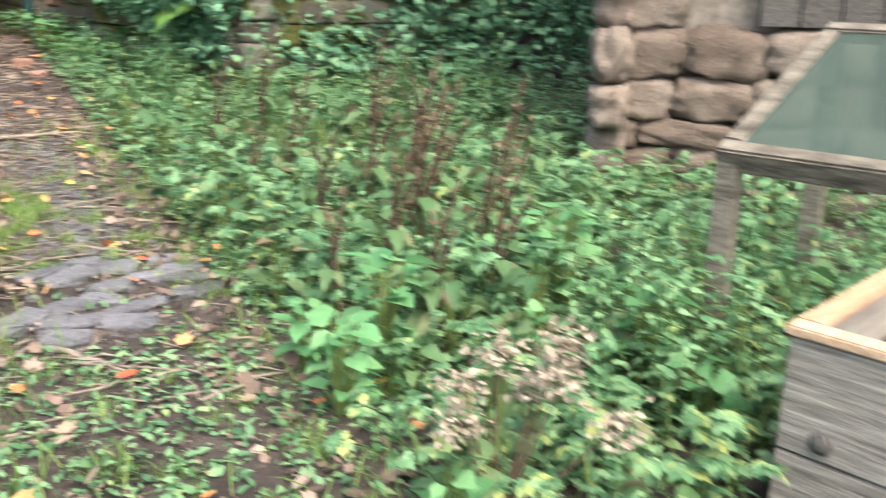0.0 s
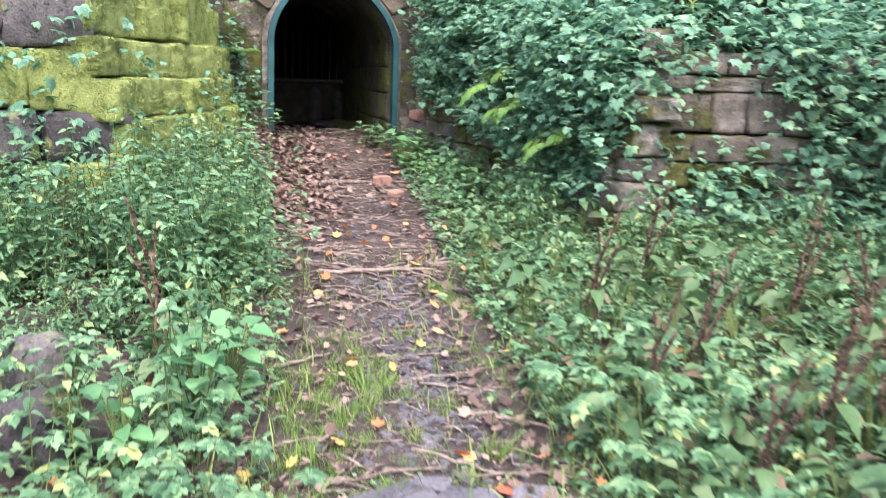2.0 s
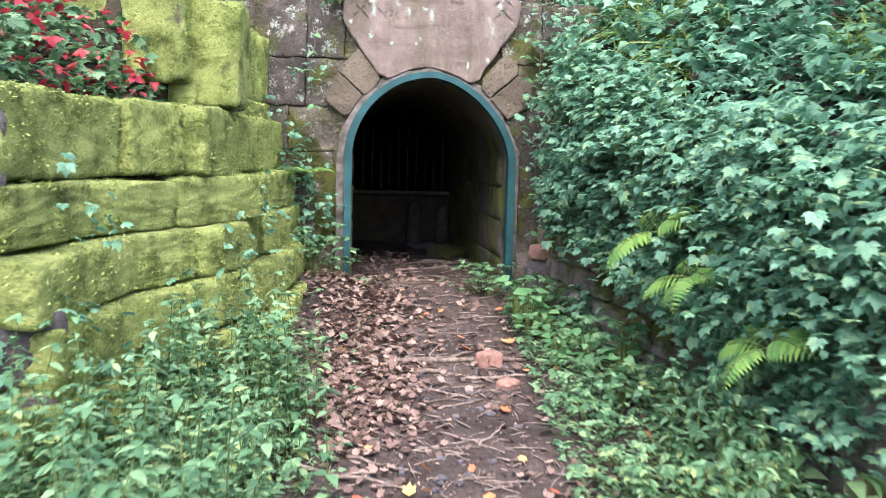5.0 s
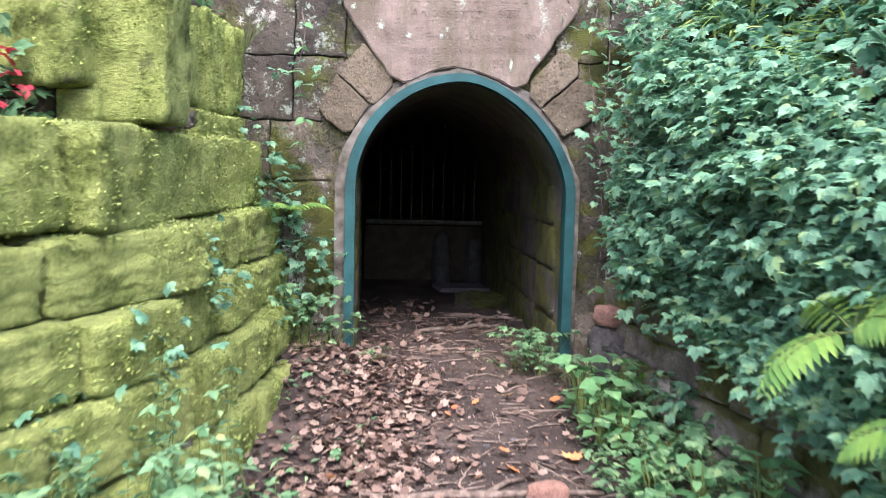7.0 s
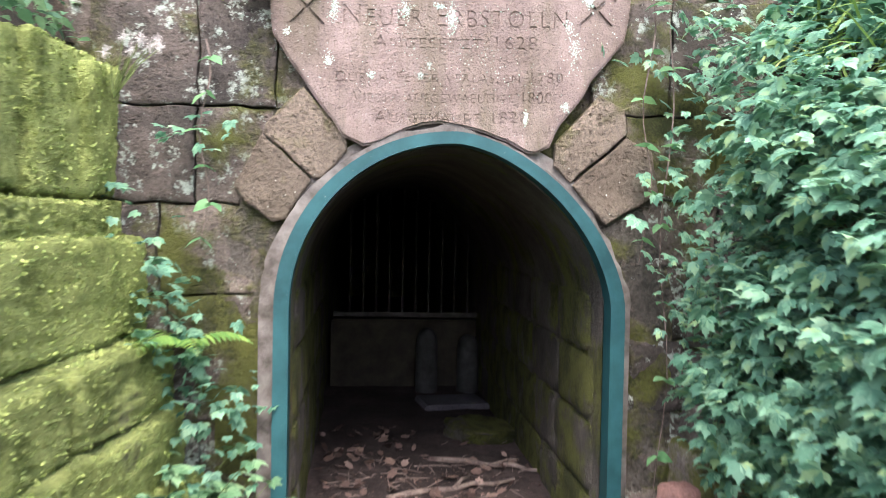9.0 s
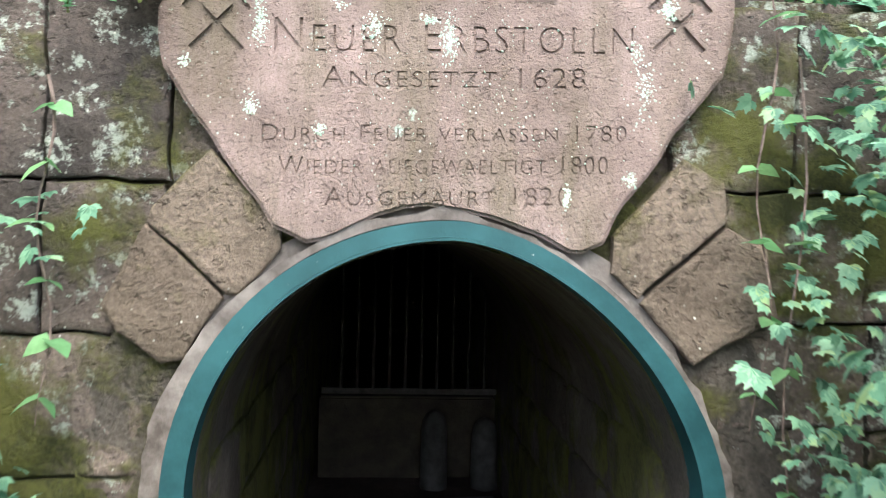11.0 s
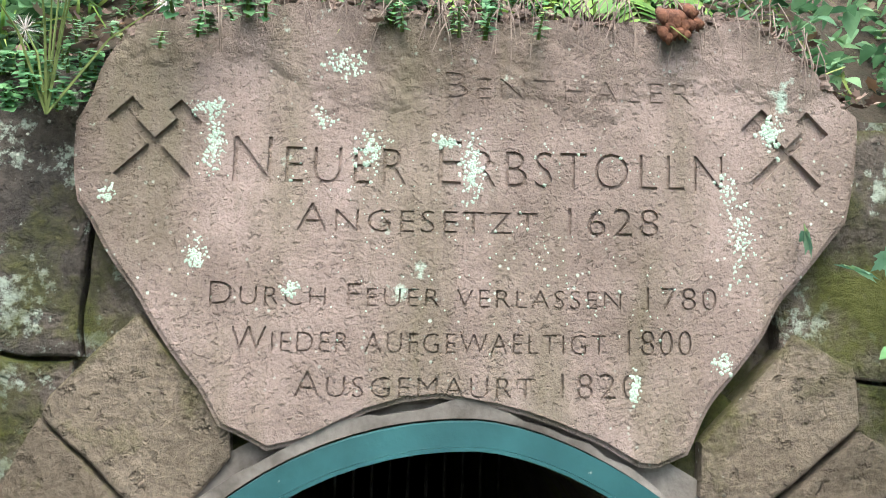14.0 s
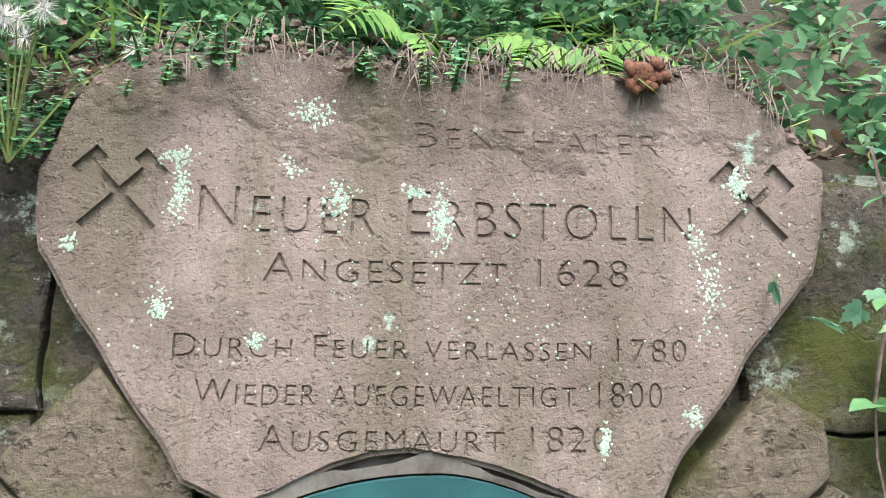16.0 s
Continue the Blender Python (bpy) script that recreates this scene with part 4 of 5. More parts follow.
REDS = rock_set("red_stone", M_BRICK, 3, power=4.0, rough=0.1)
FALLEN = rock_set("red_stone", M_INNER, 1, power=5.0, rough=0.22, n=9)
place_rock("red_stone", "reddish broken stone lying on the path", "stone", REDS, 1.62, 9.63, (0.17, 0.12, 0.12), 15, 0.2)
place_rock("red_stone", "reddish flat stone lying on the path", "stone", REDS, 1.67, 9.25, (0.14, 0.1, 0.06), 40, 0.2)
place_rock("red_stone", "pinkish fallen stone inside the tunnel mouth", "stone", FALLEN, 1.8, 13.3, (0.36, 0.4, 0.13), 25, 0.3)
place_rock("red_stone", "round brownish stone at the foot of the head wall", "stone", REDS, 2.26, 11.05, (0.17, 0.15, 0.13), 25, 0.0).matrix_basis = pose(2.27, 11.1, 1.0, 0, 5, 20) @ Matrix.Diagonal((0.18, 0.16, 0.13, 1))
place_rock("red_stone", "brownish stone under the round one", "stone", BOULDER, 2.26, 11.08, (0.24, 0.24, 0.36), 5, 0.3)

for x, y, z, w, h in ((0.0, 9.86, 2.03, 0.13, 0.15), (0.03, 10.12, 2.04, 0.1, 0.1)):
    ob = new("red_block" if w > 0.11 else "pale_block", (REDS if w > 0.11 else PALES)[0])
    ob.matrix_basis = pose(x - 0.08, y, z, 0, 0, 82) @ Matrix.Diagonal((w, 0.24, h, 1))
    ob.parent = wall_left

patch = tagged(new("cobble_patch"), "worn patch of flat grey cobbles sunk in the path", "paving", "", "structure")
COBBLES = rock_set("cobble", M_COBBLE, 6, power=7.0, rough=0.16, n=6)
for i in range(30):
    u, w = i % 5, i // 5
    x, y = 0.46 + u * 0.17 + rng.uniform(-0.04, 0.04) + 0.05 * (w % 2), 3.62 + w * 0.14 + rng.uniform(-0.03, 0.03) + u * 0.03
    if rng.random() < 0.38:
        continue
    ob = new("cobble", COBBLES[int(rng.integers(6))])
    ob.matrix_basis = pose(x, y, gz(x, y) + 0.004, rng.uniform(-7, 7), rng.uniform(-7, 7), rng.uniform(-40, 40)) @ Matrix.Diagonal((rng.uniform(0.13, 0.25), rng.uniform(0.08, 0.15), 0.05, 1))
    ob.parent = patch


def build_gravel():
    pieces = []
    base = rock_mesh("pebble_base", M_COBBLE, 3, n=2, power=3.0, rough=0.15)
    vs, fs = np.array([v.co[:] for v in base.vertices]), [tuple(p.vertices) for p in base.polygons]
    bpy.data.meshes.remove(base)
    for _ in range(900):
        y = rng.uniform(4.4, 7.0)
        x = path_x(y) + 0.1 + rng.normal(0, 0.13)
        if rng.random() < 0.3:
            y = rng.uniform(3.4, 10.5)
            x = path_x(y) + rng.normal(0, 0.3)
        s = rng.uniform(0.015, 0.045)
        c, d = math.cos(rng.uniform(0, 6)), math.sin(rng.uniform(0, 6))
        p = vs * (s, s * rng.uniform(0.6, 1), s * 0.6)
        pieces.append((np.stack([p[:, 0] * c - p[:, 1] * d + x, p[:, 0] * d + p[:, 1] * c + y, p[:, 2] + gz(x, y) + 0.004], 1), fs))
    v, f = join_data(pieces)
    tagged(new("gravel", mesh_from("gravel", v, f, M_COBBLE)), "small grey gravel strewn along the path", "gravel", "", "stuff")


build_gravel()

# ---- sticks and fallen leaves ----
def stick_mesh(length, r, seed):
    q = np.random.default_rng(seed)
    n = 6
    pts = [(length * (i / n - 0.5), q.normal(0, length * 0.02), 0.3 * r * q.normal()) for i in range(n + 1)]
    pieces = [tube_data(pts, [r * (1 - 0.5 * i / n) for i in range(n + 1)], 6)]
    if seed % 2:
        k = pts[3]
        pieces.append(tube_data([k, (k[0] + length * 0.12, k[1] + length * 0.1, r), (k[0] + length * 0.2, k[1] + length * 0.13, r)], [r * 0.6, r * 0.45, r * 0.3], 5))
    return mesh_from("stick", *join_data(pieces), M_TWIG, True)


STICKS = [stick_mesh(1.0, 0.018 + 0.006 * (i % 3), i) for i in range(6)]


def lay_stick(x, y, length, yaw):
    ob = tagged(new("stick", STICKS[int(rng.integers(6))]), "bare dead stick lying on the path", "stick", "sticks on the path")
    a, b = gz(x + 0.1 * math.cos(radians(yaw)), y + 0.1 * math.sin(radians(yaw))), gz(x - 0.1 * math.cos(radians(yaw)), y - 0.1 * math.sin(radians(yaw)))
    ob.matrix_basis = pose(x, y, gz(x, y) + 0.012 * length + 0.006, 0, -math.degrees(math.atan2(a - b, 0.2)), yaw) @ Matrix.Scale(length, 4)


for x, y, ln, yaw in ((1.15, 7.12, 0.75, 2), (1.42, 6.95, 0.6, -60), (1.55, 7.3, 0.55, 25), (0.62, 4.5, 0.6, 5), (1.35, 9.68, 1.05, 3), (1.75, 9.4, 0.7, 10), (0.75, 7.6, 0.8, -18), (1.0, 6.5, 0.45, -50), (1.8, 7.25, 0.7, -8), (0.7, 8.1, 0.7, -25), (1.5, 12.2, 0.7, 20), (1.75, 12.6, 0.7, -25)):
    lay_stick(x, y, ln, yaw)
for _ in range(80):
    y = rng.uniform(3.0, 11.8)
    lay_stick(path_x(y) + rng.normal(0, 0.32), y, rng.uniform(0.12, 0.42), rng.normal(0, 45))


def build_twigs():
    pieces = []
    for _ in range(900):
        y = rng.uniform(3.0, 12.8)
        x = path_x(y) + rng.normal(0, 0.36)
        if y > 11.2 and abs(x - AX) > 0.55:
            continue
        ln, a = rng.uniform(0.04, 0.2), rng.uniform(-1.6, 1.6)
        z = gz(x, y) + 0.006
        dx, dy = math.cos(a) * ln / 2, math.sin(a) * ln / 2
        pieces.append(tube_data([(x - dx, y - dy, z), (x + rng.normal(0, 0.006), y, z + 0.006), (x + dx, y + dy, z + rng.uniform(0, 0.012))], [0.003, 0.004, 0.002], 4))
    tagged(new("twig_litter", mesh_from("twig_litter", *join_data(pieces), M_TWIG)), "thin broken twigs littering the path", "twigs", "", "stuff")


build_twigs()


def flat_leaves(xs, ys, lo, hi, lift=0.01, shape=CURL):
    n = len(xs)
    zs = ground_z(xs, ys) + lift + rng.uniform(0, 0.02, n)
    return leaves_data(shape, np.stack([xs, ys, zs], 1), rng.uniform(0, 6.3, n), rng.normal(0, 0.3, n), rng.normal(0, 0.35, n), rng.uniform(lo, hi, n))


def litter():
    sets = []
    n = 2600
    ys = rng.uniform(8.3, 11.25, n)
    xs = path_x(ys) - 0.55 + rng.normal(0, 0.24, n)
    keep = xs > np.interp(ys, [7.6, 8.4, 9.33, 10, 11.3], [0.1, 0.2, 0.2, 0.25, 0.3])
    sets.append(flat_leaves(xs[keep], ys[keep], 0.03, 0.065, 0.012))
    n = 1100
    ys = rng.uniform(2.0, 11.3, n)
    xs = path_x(ys) + np.where(rng.random(n) < 0.5, -1, 1) * (0.2 + np.abs(rng.normal(0, 0.3, n)))
    sets.append(flat_leaves(xs, ys, 0.03, 0.07))
    n = 260
    ys = rng.uniform(11.3, 13.5, n)
    xs = AX + rng.uniform(-0.58, 0.58, n)
    keep = (xs < AX - 0.1) | (rng.random(n) < 0.4)
    sets.append(flat_leaves(xs[keep], ys[keep], 0.04, 0.08))
    n = 6500
    ys = rng.uniform(1.5, 12.6, n)
    xs = path_x(ys) + rng.normal(0, 0.42, n)
    keep = (ys < 11.1) | (np.abs(xs - AX) < 0.56)
    sets.append(flat_leaves(xs[keep], ys[keep], 0.008, 0.026, 0.004, OVATE))
    stuff("leaf_litter", sets, M_LITTER, "dry brown fallen leaves along the path", "fallen leaves")
    n = 150
    ys = rng.uniform(1.0, 10.8, n)
    xs = path_x(ys) + rng.normal(0, 0.8, n)
    stuff("autumn_leaves", [flat_leaves(xs, ys, 0.045, 0.085, 0.015, CURL)], M_BRIGHT, "scattered orange, yellow and red fallen leaves", "fallen leaves")


litter()


# ---- weeds ----
def stem_part(name, lines, r, mat, parent):
    pieces = [tube_data(p, [r * (1 - 0.6 * i / (len(p) - 1)) for i in range(len(p))], 4) for p in lines]
    ob = tagged(new(name, mesh_from(name, *join_data(pieces), mat)), kind="stuff" if len(lines) > 1 else "")
    ob.parent = parent
    return ob


def leaf_part(name, sets, mat, parent):
    ob = tagged(new(name, leaf_mesh(name, sets, mat)), kind="stuff")
    ob.parent = parent
    return ob


def bent_stem(h, lean, yaw, n=5):
    return [(lean * (i / n) ** 2 * math.cos(yaw), lean * (i / n) ** 2 * math.sin(yaw), h * i / n) for i in range(n + 1)]


def make_nettle(seed, h=0.5, mat=M_HERB, size=0.075, shape=OVATE, stems=6, label="leafy green nettle-like weed growing beside the path", pairs=7):
    q = np.random.default_rng(seed)
    ob = tagged(new("weed_plant"), label, "weed", "weeds beside the path")
    lines, at, yaw, pitch, sz = [], [], [], [], []
    for s in range(stems):
        x0, y0 = q.normal(0, 0.09, 2)
        hh = h * q.uniform(0.6, 1.1)
        line = [(x + x0, y + y0, z) for x, y, z in bent_stem(hh, q.uniform(0.02, 0.2) * hh, q.uniform(0, 6.3))]
        lines.append(line)
        for k in range(pairs):
            t = 0.15 + 0.85 * k / (pairs - 1)
            i = min(int(t * 5), 4)
            p = Vector(line[i]).lerp(Vector(line[i + 1]), t * 5 - i)
            for side in (0, 1) if k < pairs - 1 else (0, 0.5, 1, 1.5):
                at.append(p), yaw.append(k * 1.57 + side * math.pi + q.normal(0, 0.3)), pitch.append(q.normal(0.05, 0.3))
                sz.append(size * q.uniform(0.7, 1.3) * (1.1 - 0.4 * t))
    n = len(at)
    stem_part("stem", lines, 0.004, M_STEM, ob)
    leaf_part("foliage", [leaves_data(shape, np.array(at), yaw, pitch, q.normal(0, 0.25, n), sz)], mat, ob)
    return ob


def make_elder(seed, h=0.3, mat=M_HERB, size=0.064, label="low green ground elder with lobed leaves"):
    q = np.random.default_rng(seed)
    ob = tagged(new("ground_elder"), label, "weed", "ground elder beside the path")
    lines, at, yaw, pitch, sz = [], [], [], [], []
    for s in range(20):
        a, r = q.uniform(0, 6.3), abs(q.normal(0, 0.14))
        hh = h * q.uniform(0.5, 1.15)
        line = [(x + r * 0.5 * math.cos(a), y + r * 0.5 * math.sin(a), z) for x, y, z in bent_stem(hh, r, a)]
        lines.append(line)
        for d in (-1.3, 0, 1.3):
            at.append(line[-1]), yaw.append(a - 1.57 + d + q.normal(0, 0.2)), pitch.append(q.normal(-0.12, 0.25)), sz.append(size * q.uniform(0.75, 1.25))
    n = len(at)
    stem_part("stem", lines, 0.003, M_STEM, ob)
    leaf_part("foliage", [leaves_data(LOBED3 if seed % 2 else LOBED, np.array(at), yaw, pitch, q.normal(0, 0.25, n), sz)], mat, ob)
    return ob


def make_dock(seed, size=0.2, stalk=0.0, mat=M_DOCK, shape=BROAD, count=11, label="broad-leaved dock with pale mottled leaves"):
    q = np.random.default_rng(seed)
    ob = tagged(new("dock_plant"), label, "weed", "dock plants")
    yaw = np.arange(count) * 2.4 + q.normal(0, 0.3, count)
    lift = q.uniform(0.08, 0.32, count)
    at = np.stack([-np.sin(yaw) * 0.05, np.cos(yaw) * 0.05, lift], 1)
    leaf_part("foliage", [leaves_data(shape, at, yaw, q.uniform(-0.35, 0.55, count), q.normal(0, 0.35, count), size * q.uniform(0.6, 1.2, count))], mat, ob)
    stem_part("stem", [[(0, 0, -0.02), (x * 0.5, y * 0.5, z * 0.6), (x, y, z)] for x, y, z in at], 0.005, M_STEM, ob)
    if stalk:
        lines, at = [], []
        for s in range(3):
            line = [(x + q.normal(0, 0.03), y, z) for x, y, z in bent_stem(stalk * q.uniform(0.7, 1.1), 0.1, q.uniform(0, 6))]
            lines.append(line)
            for k in range(60):
                t = q.uniform(0.4, 1.0)
                i = min(int(t * 5), 4)
                at.append(Vector(line[i]).lerp(Vector(line[i + 1]), t * 5 - i))
        n = len(at)
        stem_part("stalk", lines, 0.009, M_STALK, ob)
        leaf_part("seed_head", [leaves_data(OVATE, np.array(at), q.uniform(0, 6.3, n), q.uniform(0.3, 1.3, n), q.normal(0, 0.5, n), q.uniform(0.015, 0.035, n))], M_STALK, ob)
    return ob


def make_fern(seed, length=0.4, fronds=6, mat=M_FERN):
    q = np.random.default_rng(seed)
    ob = tagged(new("fern"), "bright green fern with arching fronds", "fern", "ferns")
    for s in range(fronds):
        a = s * 6.28 / fronds + q.normal(0, 0.3)
        ln = length * q.uniform(0.7, 1.1)
        at, yaw, pitch, sz = [], [], [], []
        spine = []
        for k in range(15):
            t = k / 14
            r = ln * t * 0.85
            z = ln * (0.75 * t - 0.75 * t * t) + 0.02
            p = (math.cos(a) * r, math.sin(a) * r, z)
            spine.append(p)
            w = ln * 0.3 * math.sin(math.pi * min(1, 0.12 + t * 0.88)) ** 0.8
            if k > 1:
                for side in (-1, 1):
                    at.append(p), yaw.append(a - 1.57 + side * 1.15), pitch.append(-0.12), sz.append(max(0.015, w))
        n = len(at)
        fr = leaf_part("frond", [leaves_data(leaf_ovate(0.28, 0.1, 0.2), np.array(at), yaw, pitch, np.zeros(n), sz)], mat, ob)
        stem_part("rib", [spine], 0.003, M_STEM, fr)
    return ob


def make_tuft(seed, h=0.16, blades=45):
    q = np.random.default_rng(seed)
    at = np.stack([q.normal(0, 0.05, blades), q.normal(0, 0.05, blades), np.zeros(blades)], 1)
    me = leaf_mesh("grass_tuft", [leaves_data(BLADE, at, q.uniform(0, 6.3, blades), q.uniform(0.7, 1.5, blades), q.normal(0, 0.3, blades), h * q.uniform(0.5, 1.2, blades))], M_GRASS)
    return tagged(new("grass_tuft", me), "short green grass tuft on the path edge", "grass", "grass tufts")


def spread(kinds, spots, lo, hi, base=gz):
    """Copies of plant kinds at spots; the first copy is the plant itself."""
    used = set()
    for x, y in spots:
        k = int(rng.integers(len(kinds)))
        m = pose(x, y, base(x, y) - 0.01, rng.normal(0, 5), rng.normal(0, 5), rng.uniform(0, 360)) @ Matrix.Scale(rng.uniform(lo, hi), 4)
        if k in used:
            ob = copy_thing(kinds[k], m)
        else:
            kinds[k].matrix_basis = m
            used.add(k)
    for k, ob in enumerate(kinds):
        if k not in used:
            x, y = spots[0]
            ob.matrix_basis = pose(x + 0.1, y + 0.1, base(x, y))


def left_wall_x(y):
    return np.interp(y, [6.0, 6.6, 7.2, 7.6, 8.4, 9.33, 10, 11.3], [-6, -3.5, -1.3, -0.25, -0.1, 0.2, 0.3, 0.4])


def right_wall_x(y):
    return np.interp(y, [7.0, 7.05, 8.6, 10.4, 11.3], [6, 2.55, 2.5, 2.3, 2.25])


def bed(n, y0, y1, side, near, far, gap=0.14, seed=0):
    """Spots in the beds beside the path."""
    q = np.random.default_rng(seed)
    out, tries = [], 0
    while len(out) < n and tries < n * 40:
        tries += 1
        y = q.uniform(y0, y1)
        x = path_x(y) + side * q.uniform(near, far)
        if (side < 0 and y > 6.0 and x < left_wall_x(y)) or (side > 0 and y > 6.8 and x > right_wall_x(y)):
            continue
        if (x - 3.7) * 0.731 + (y - 4.3) * 0.682 > -0.1 and (y - 4.3) * 0.731 - (x - 3.7) * 0.682 < 0.15 or (1.6 < x < 2.6 and 0.6 < y < 1.85):
            continue
        if any((x - a) ** 2 + (y - b) ** 2 < gap * gap for a, b in out):
            continue
        out.append((x, y))
    return out


nettles = [make_nettle(1, 0.5, M_HERB, 0.058, OVATE, 8, pairs=9), make_nettle(2, 0.42, M_HERB, 0.052, OVATE, 8, pairs=8), make_nettle(3, 0.5, M_HERB, 0.066, BROAD, 7, pairs=8)]
elders = [make_elder(4), make_elder(5, 0.26), make_elder(6, 0.34, M_HERB, 0.072), make_elder(7, 0.2, M_HERB, 0.052)]
docks = [make_dock(8, 0.12), make_dock(9, 0.14), make_dock(15, 0.105)]
sorrel = make_dock(10, 0.1, 0.68, label="withered dock with rusty brown seed stalks")
sorrel.matrix_basis = pose(2.9, 4.9, gz(2.9, 4.9) - 0.01)
broad = [make_dock(11, 0.085, 0.0, M_LIGHT, HEART, 24, "fresh light green heart-shaped leaves"), make_dock(12, 0.08, 0.0, M_LIGHT, HEART, 24, "fresh light green heart-shaped leaves")]
tall = [make_nettle(13, 0.75, M_HERB, 0.068, OVATE, 9, "tall bushy green weed in front of the mossy wall", 11), make_nettle(14, 0.65, M_HERB, 0.066, LOBED3, 9, "tall bushy green weed in front of the mossy wall", 11)]
spread(tall, bed(48, 6.2, 9.0, -1, 0.75, 2.4, 0.2, 1), 0.7, 1.1)
spread(nettles, bed(60, 4.6, 9.0, -1, 0.7, 2.4, 0.2, 2) + bed(52, 5.6, 8.3, 1, 0.72, 3.2, 0.18, 3), 0.6, 1.05)
spread(elders, bed(165, 0.8, 6.6, 1, 0.6, 3.4, 0.17, 4) + bed(50, 6.6, 10.4, 1, 0.68, 2.0, 0.17, 5) + bed(80, 2.6, 8.6, -1, 0.6, 2.6, 0.17, 6), 0.65, 1.15)
spread([make_nettle(16, 0.36, M_HERB, 0.06), make_nettle(17, 0.3, M_HERB, 0.055, OVATE, 8)], bed(80, 2.6, 6.75, 1, 1.9, 4.2, 0.22, 21) + bed(50, 0.9, 4.6, 1, 0.7, 2.6, 0.2, 22), 0.7, 1.1)
spread(docks, bed(60, 4.3, 7.4, 1, 0.62, 2.6, 0.26, 7) + bed(30, 1.3, 4.3, 1, 0.5, 2.4, 0.26, 8), 0.75, 1.15)
spread(broad, [(1.95, 10.4), (2.05, 10.1), (2.15, 9.75), (2.2, 9.4), (2.05, 9.55), (2.3, 9.1), (2.2, 8.75), (1.98, 10.15), (2.12, 10.45)] + bed(14, 0.9, 3.2, 1, 0.4, 1.6, 0.2, 9) + [(0.1, 4.9), (0.0, 5.3), (-0.1, 4.6), (0.2, 5.2), (-0.7, 4.3)], 0.8, 1.25)
for x, y, s in ((-0.02, 5.3, 1.1), (1.75, 3.4, 1.0), (1.95, 3.55, 1.15), (2.1, 3.3, 1.0), (2.2, 3.8, 1.1), (1.7, 3.9, 0.9), (2.35, 4.2, 1.1), (1.9, 5.6, 1.0), (2.3, 5.9, 1.0), (1.6, 2.9, 0.9), (1.85, 2.9, 1.0), (2.05, 4.1, 1.1), (2.5, 3.7, 1.1), (2.6, 4.5, 1.1), (1.7, 4.6, 0.9), (2.0, 4.8, 1.0), (2.7, 5.2, 1.1), (1.45, 3.3, 0.8)):
    copy_thing(sorrel, pose(x, y, gz(x, y) - 0.01, 0, 0, 77 * x) @ Matrix.Scale(s, 4))
for x, y in ((1.9, 2.1), (2.05, 2.2), (2.1, 2.0), (1.95, 2.28), (2.2, 2.15), (2.3, 2.5), (2.15, 2.45), (2.5, 2.6)):
    copy_thing(nettles[1], pose(x, y, gz(x, y) - 0.01, 0, 0, 99 * x) @ Matrix.Scale(1.15, 4))
for x, y, k, sc in ((0.5, 10.95, 0, 1.1), (0.36, 11.0, 2, 1.2), (0.62, 11.1, 1, 0.8), (1.8, 11.3, 0, 0.8), (1.88, 11.12, 2, 0.9), (1.72, 11.15, 3, 0.8), (2.05, 10.95, 1, 0.9), (0.86, 11.12, 3, 0.5)):
    copy_thing(elders[k], pose(x, y, gz(x, y) - 0.01, 0, 0, 131 * x) @ Matrix.Scale(sc, 4))
TUFTS = [make_tuft(20 + i) for i in range(4)]
spread(TUFTS, [(path_x(y) + dx, y) for dx, y in zip(rng.normal(-0.22, 0.22, 120), rng.uniform(4.3, 5.9, 120))] + [(path_x(y) + dx, y) for dx, y in zip(rng.normal(0.42, 0.12, 60), rng.uniform(3.6, 6.8, 60))]
       + [(path_x(y) + dx, y) for dx, y in zip(rng.normal(-0.1, 0.6, 50), rng.uniform(1.3, 3.4, 50))], 0.45, 0.85)


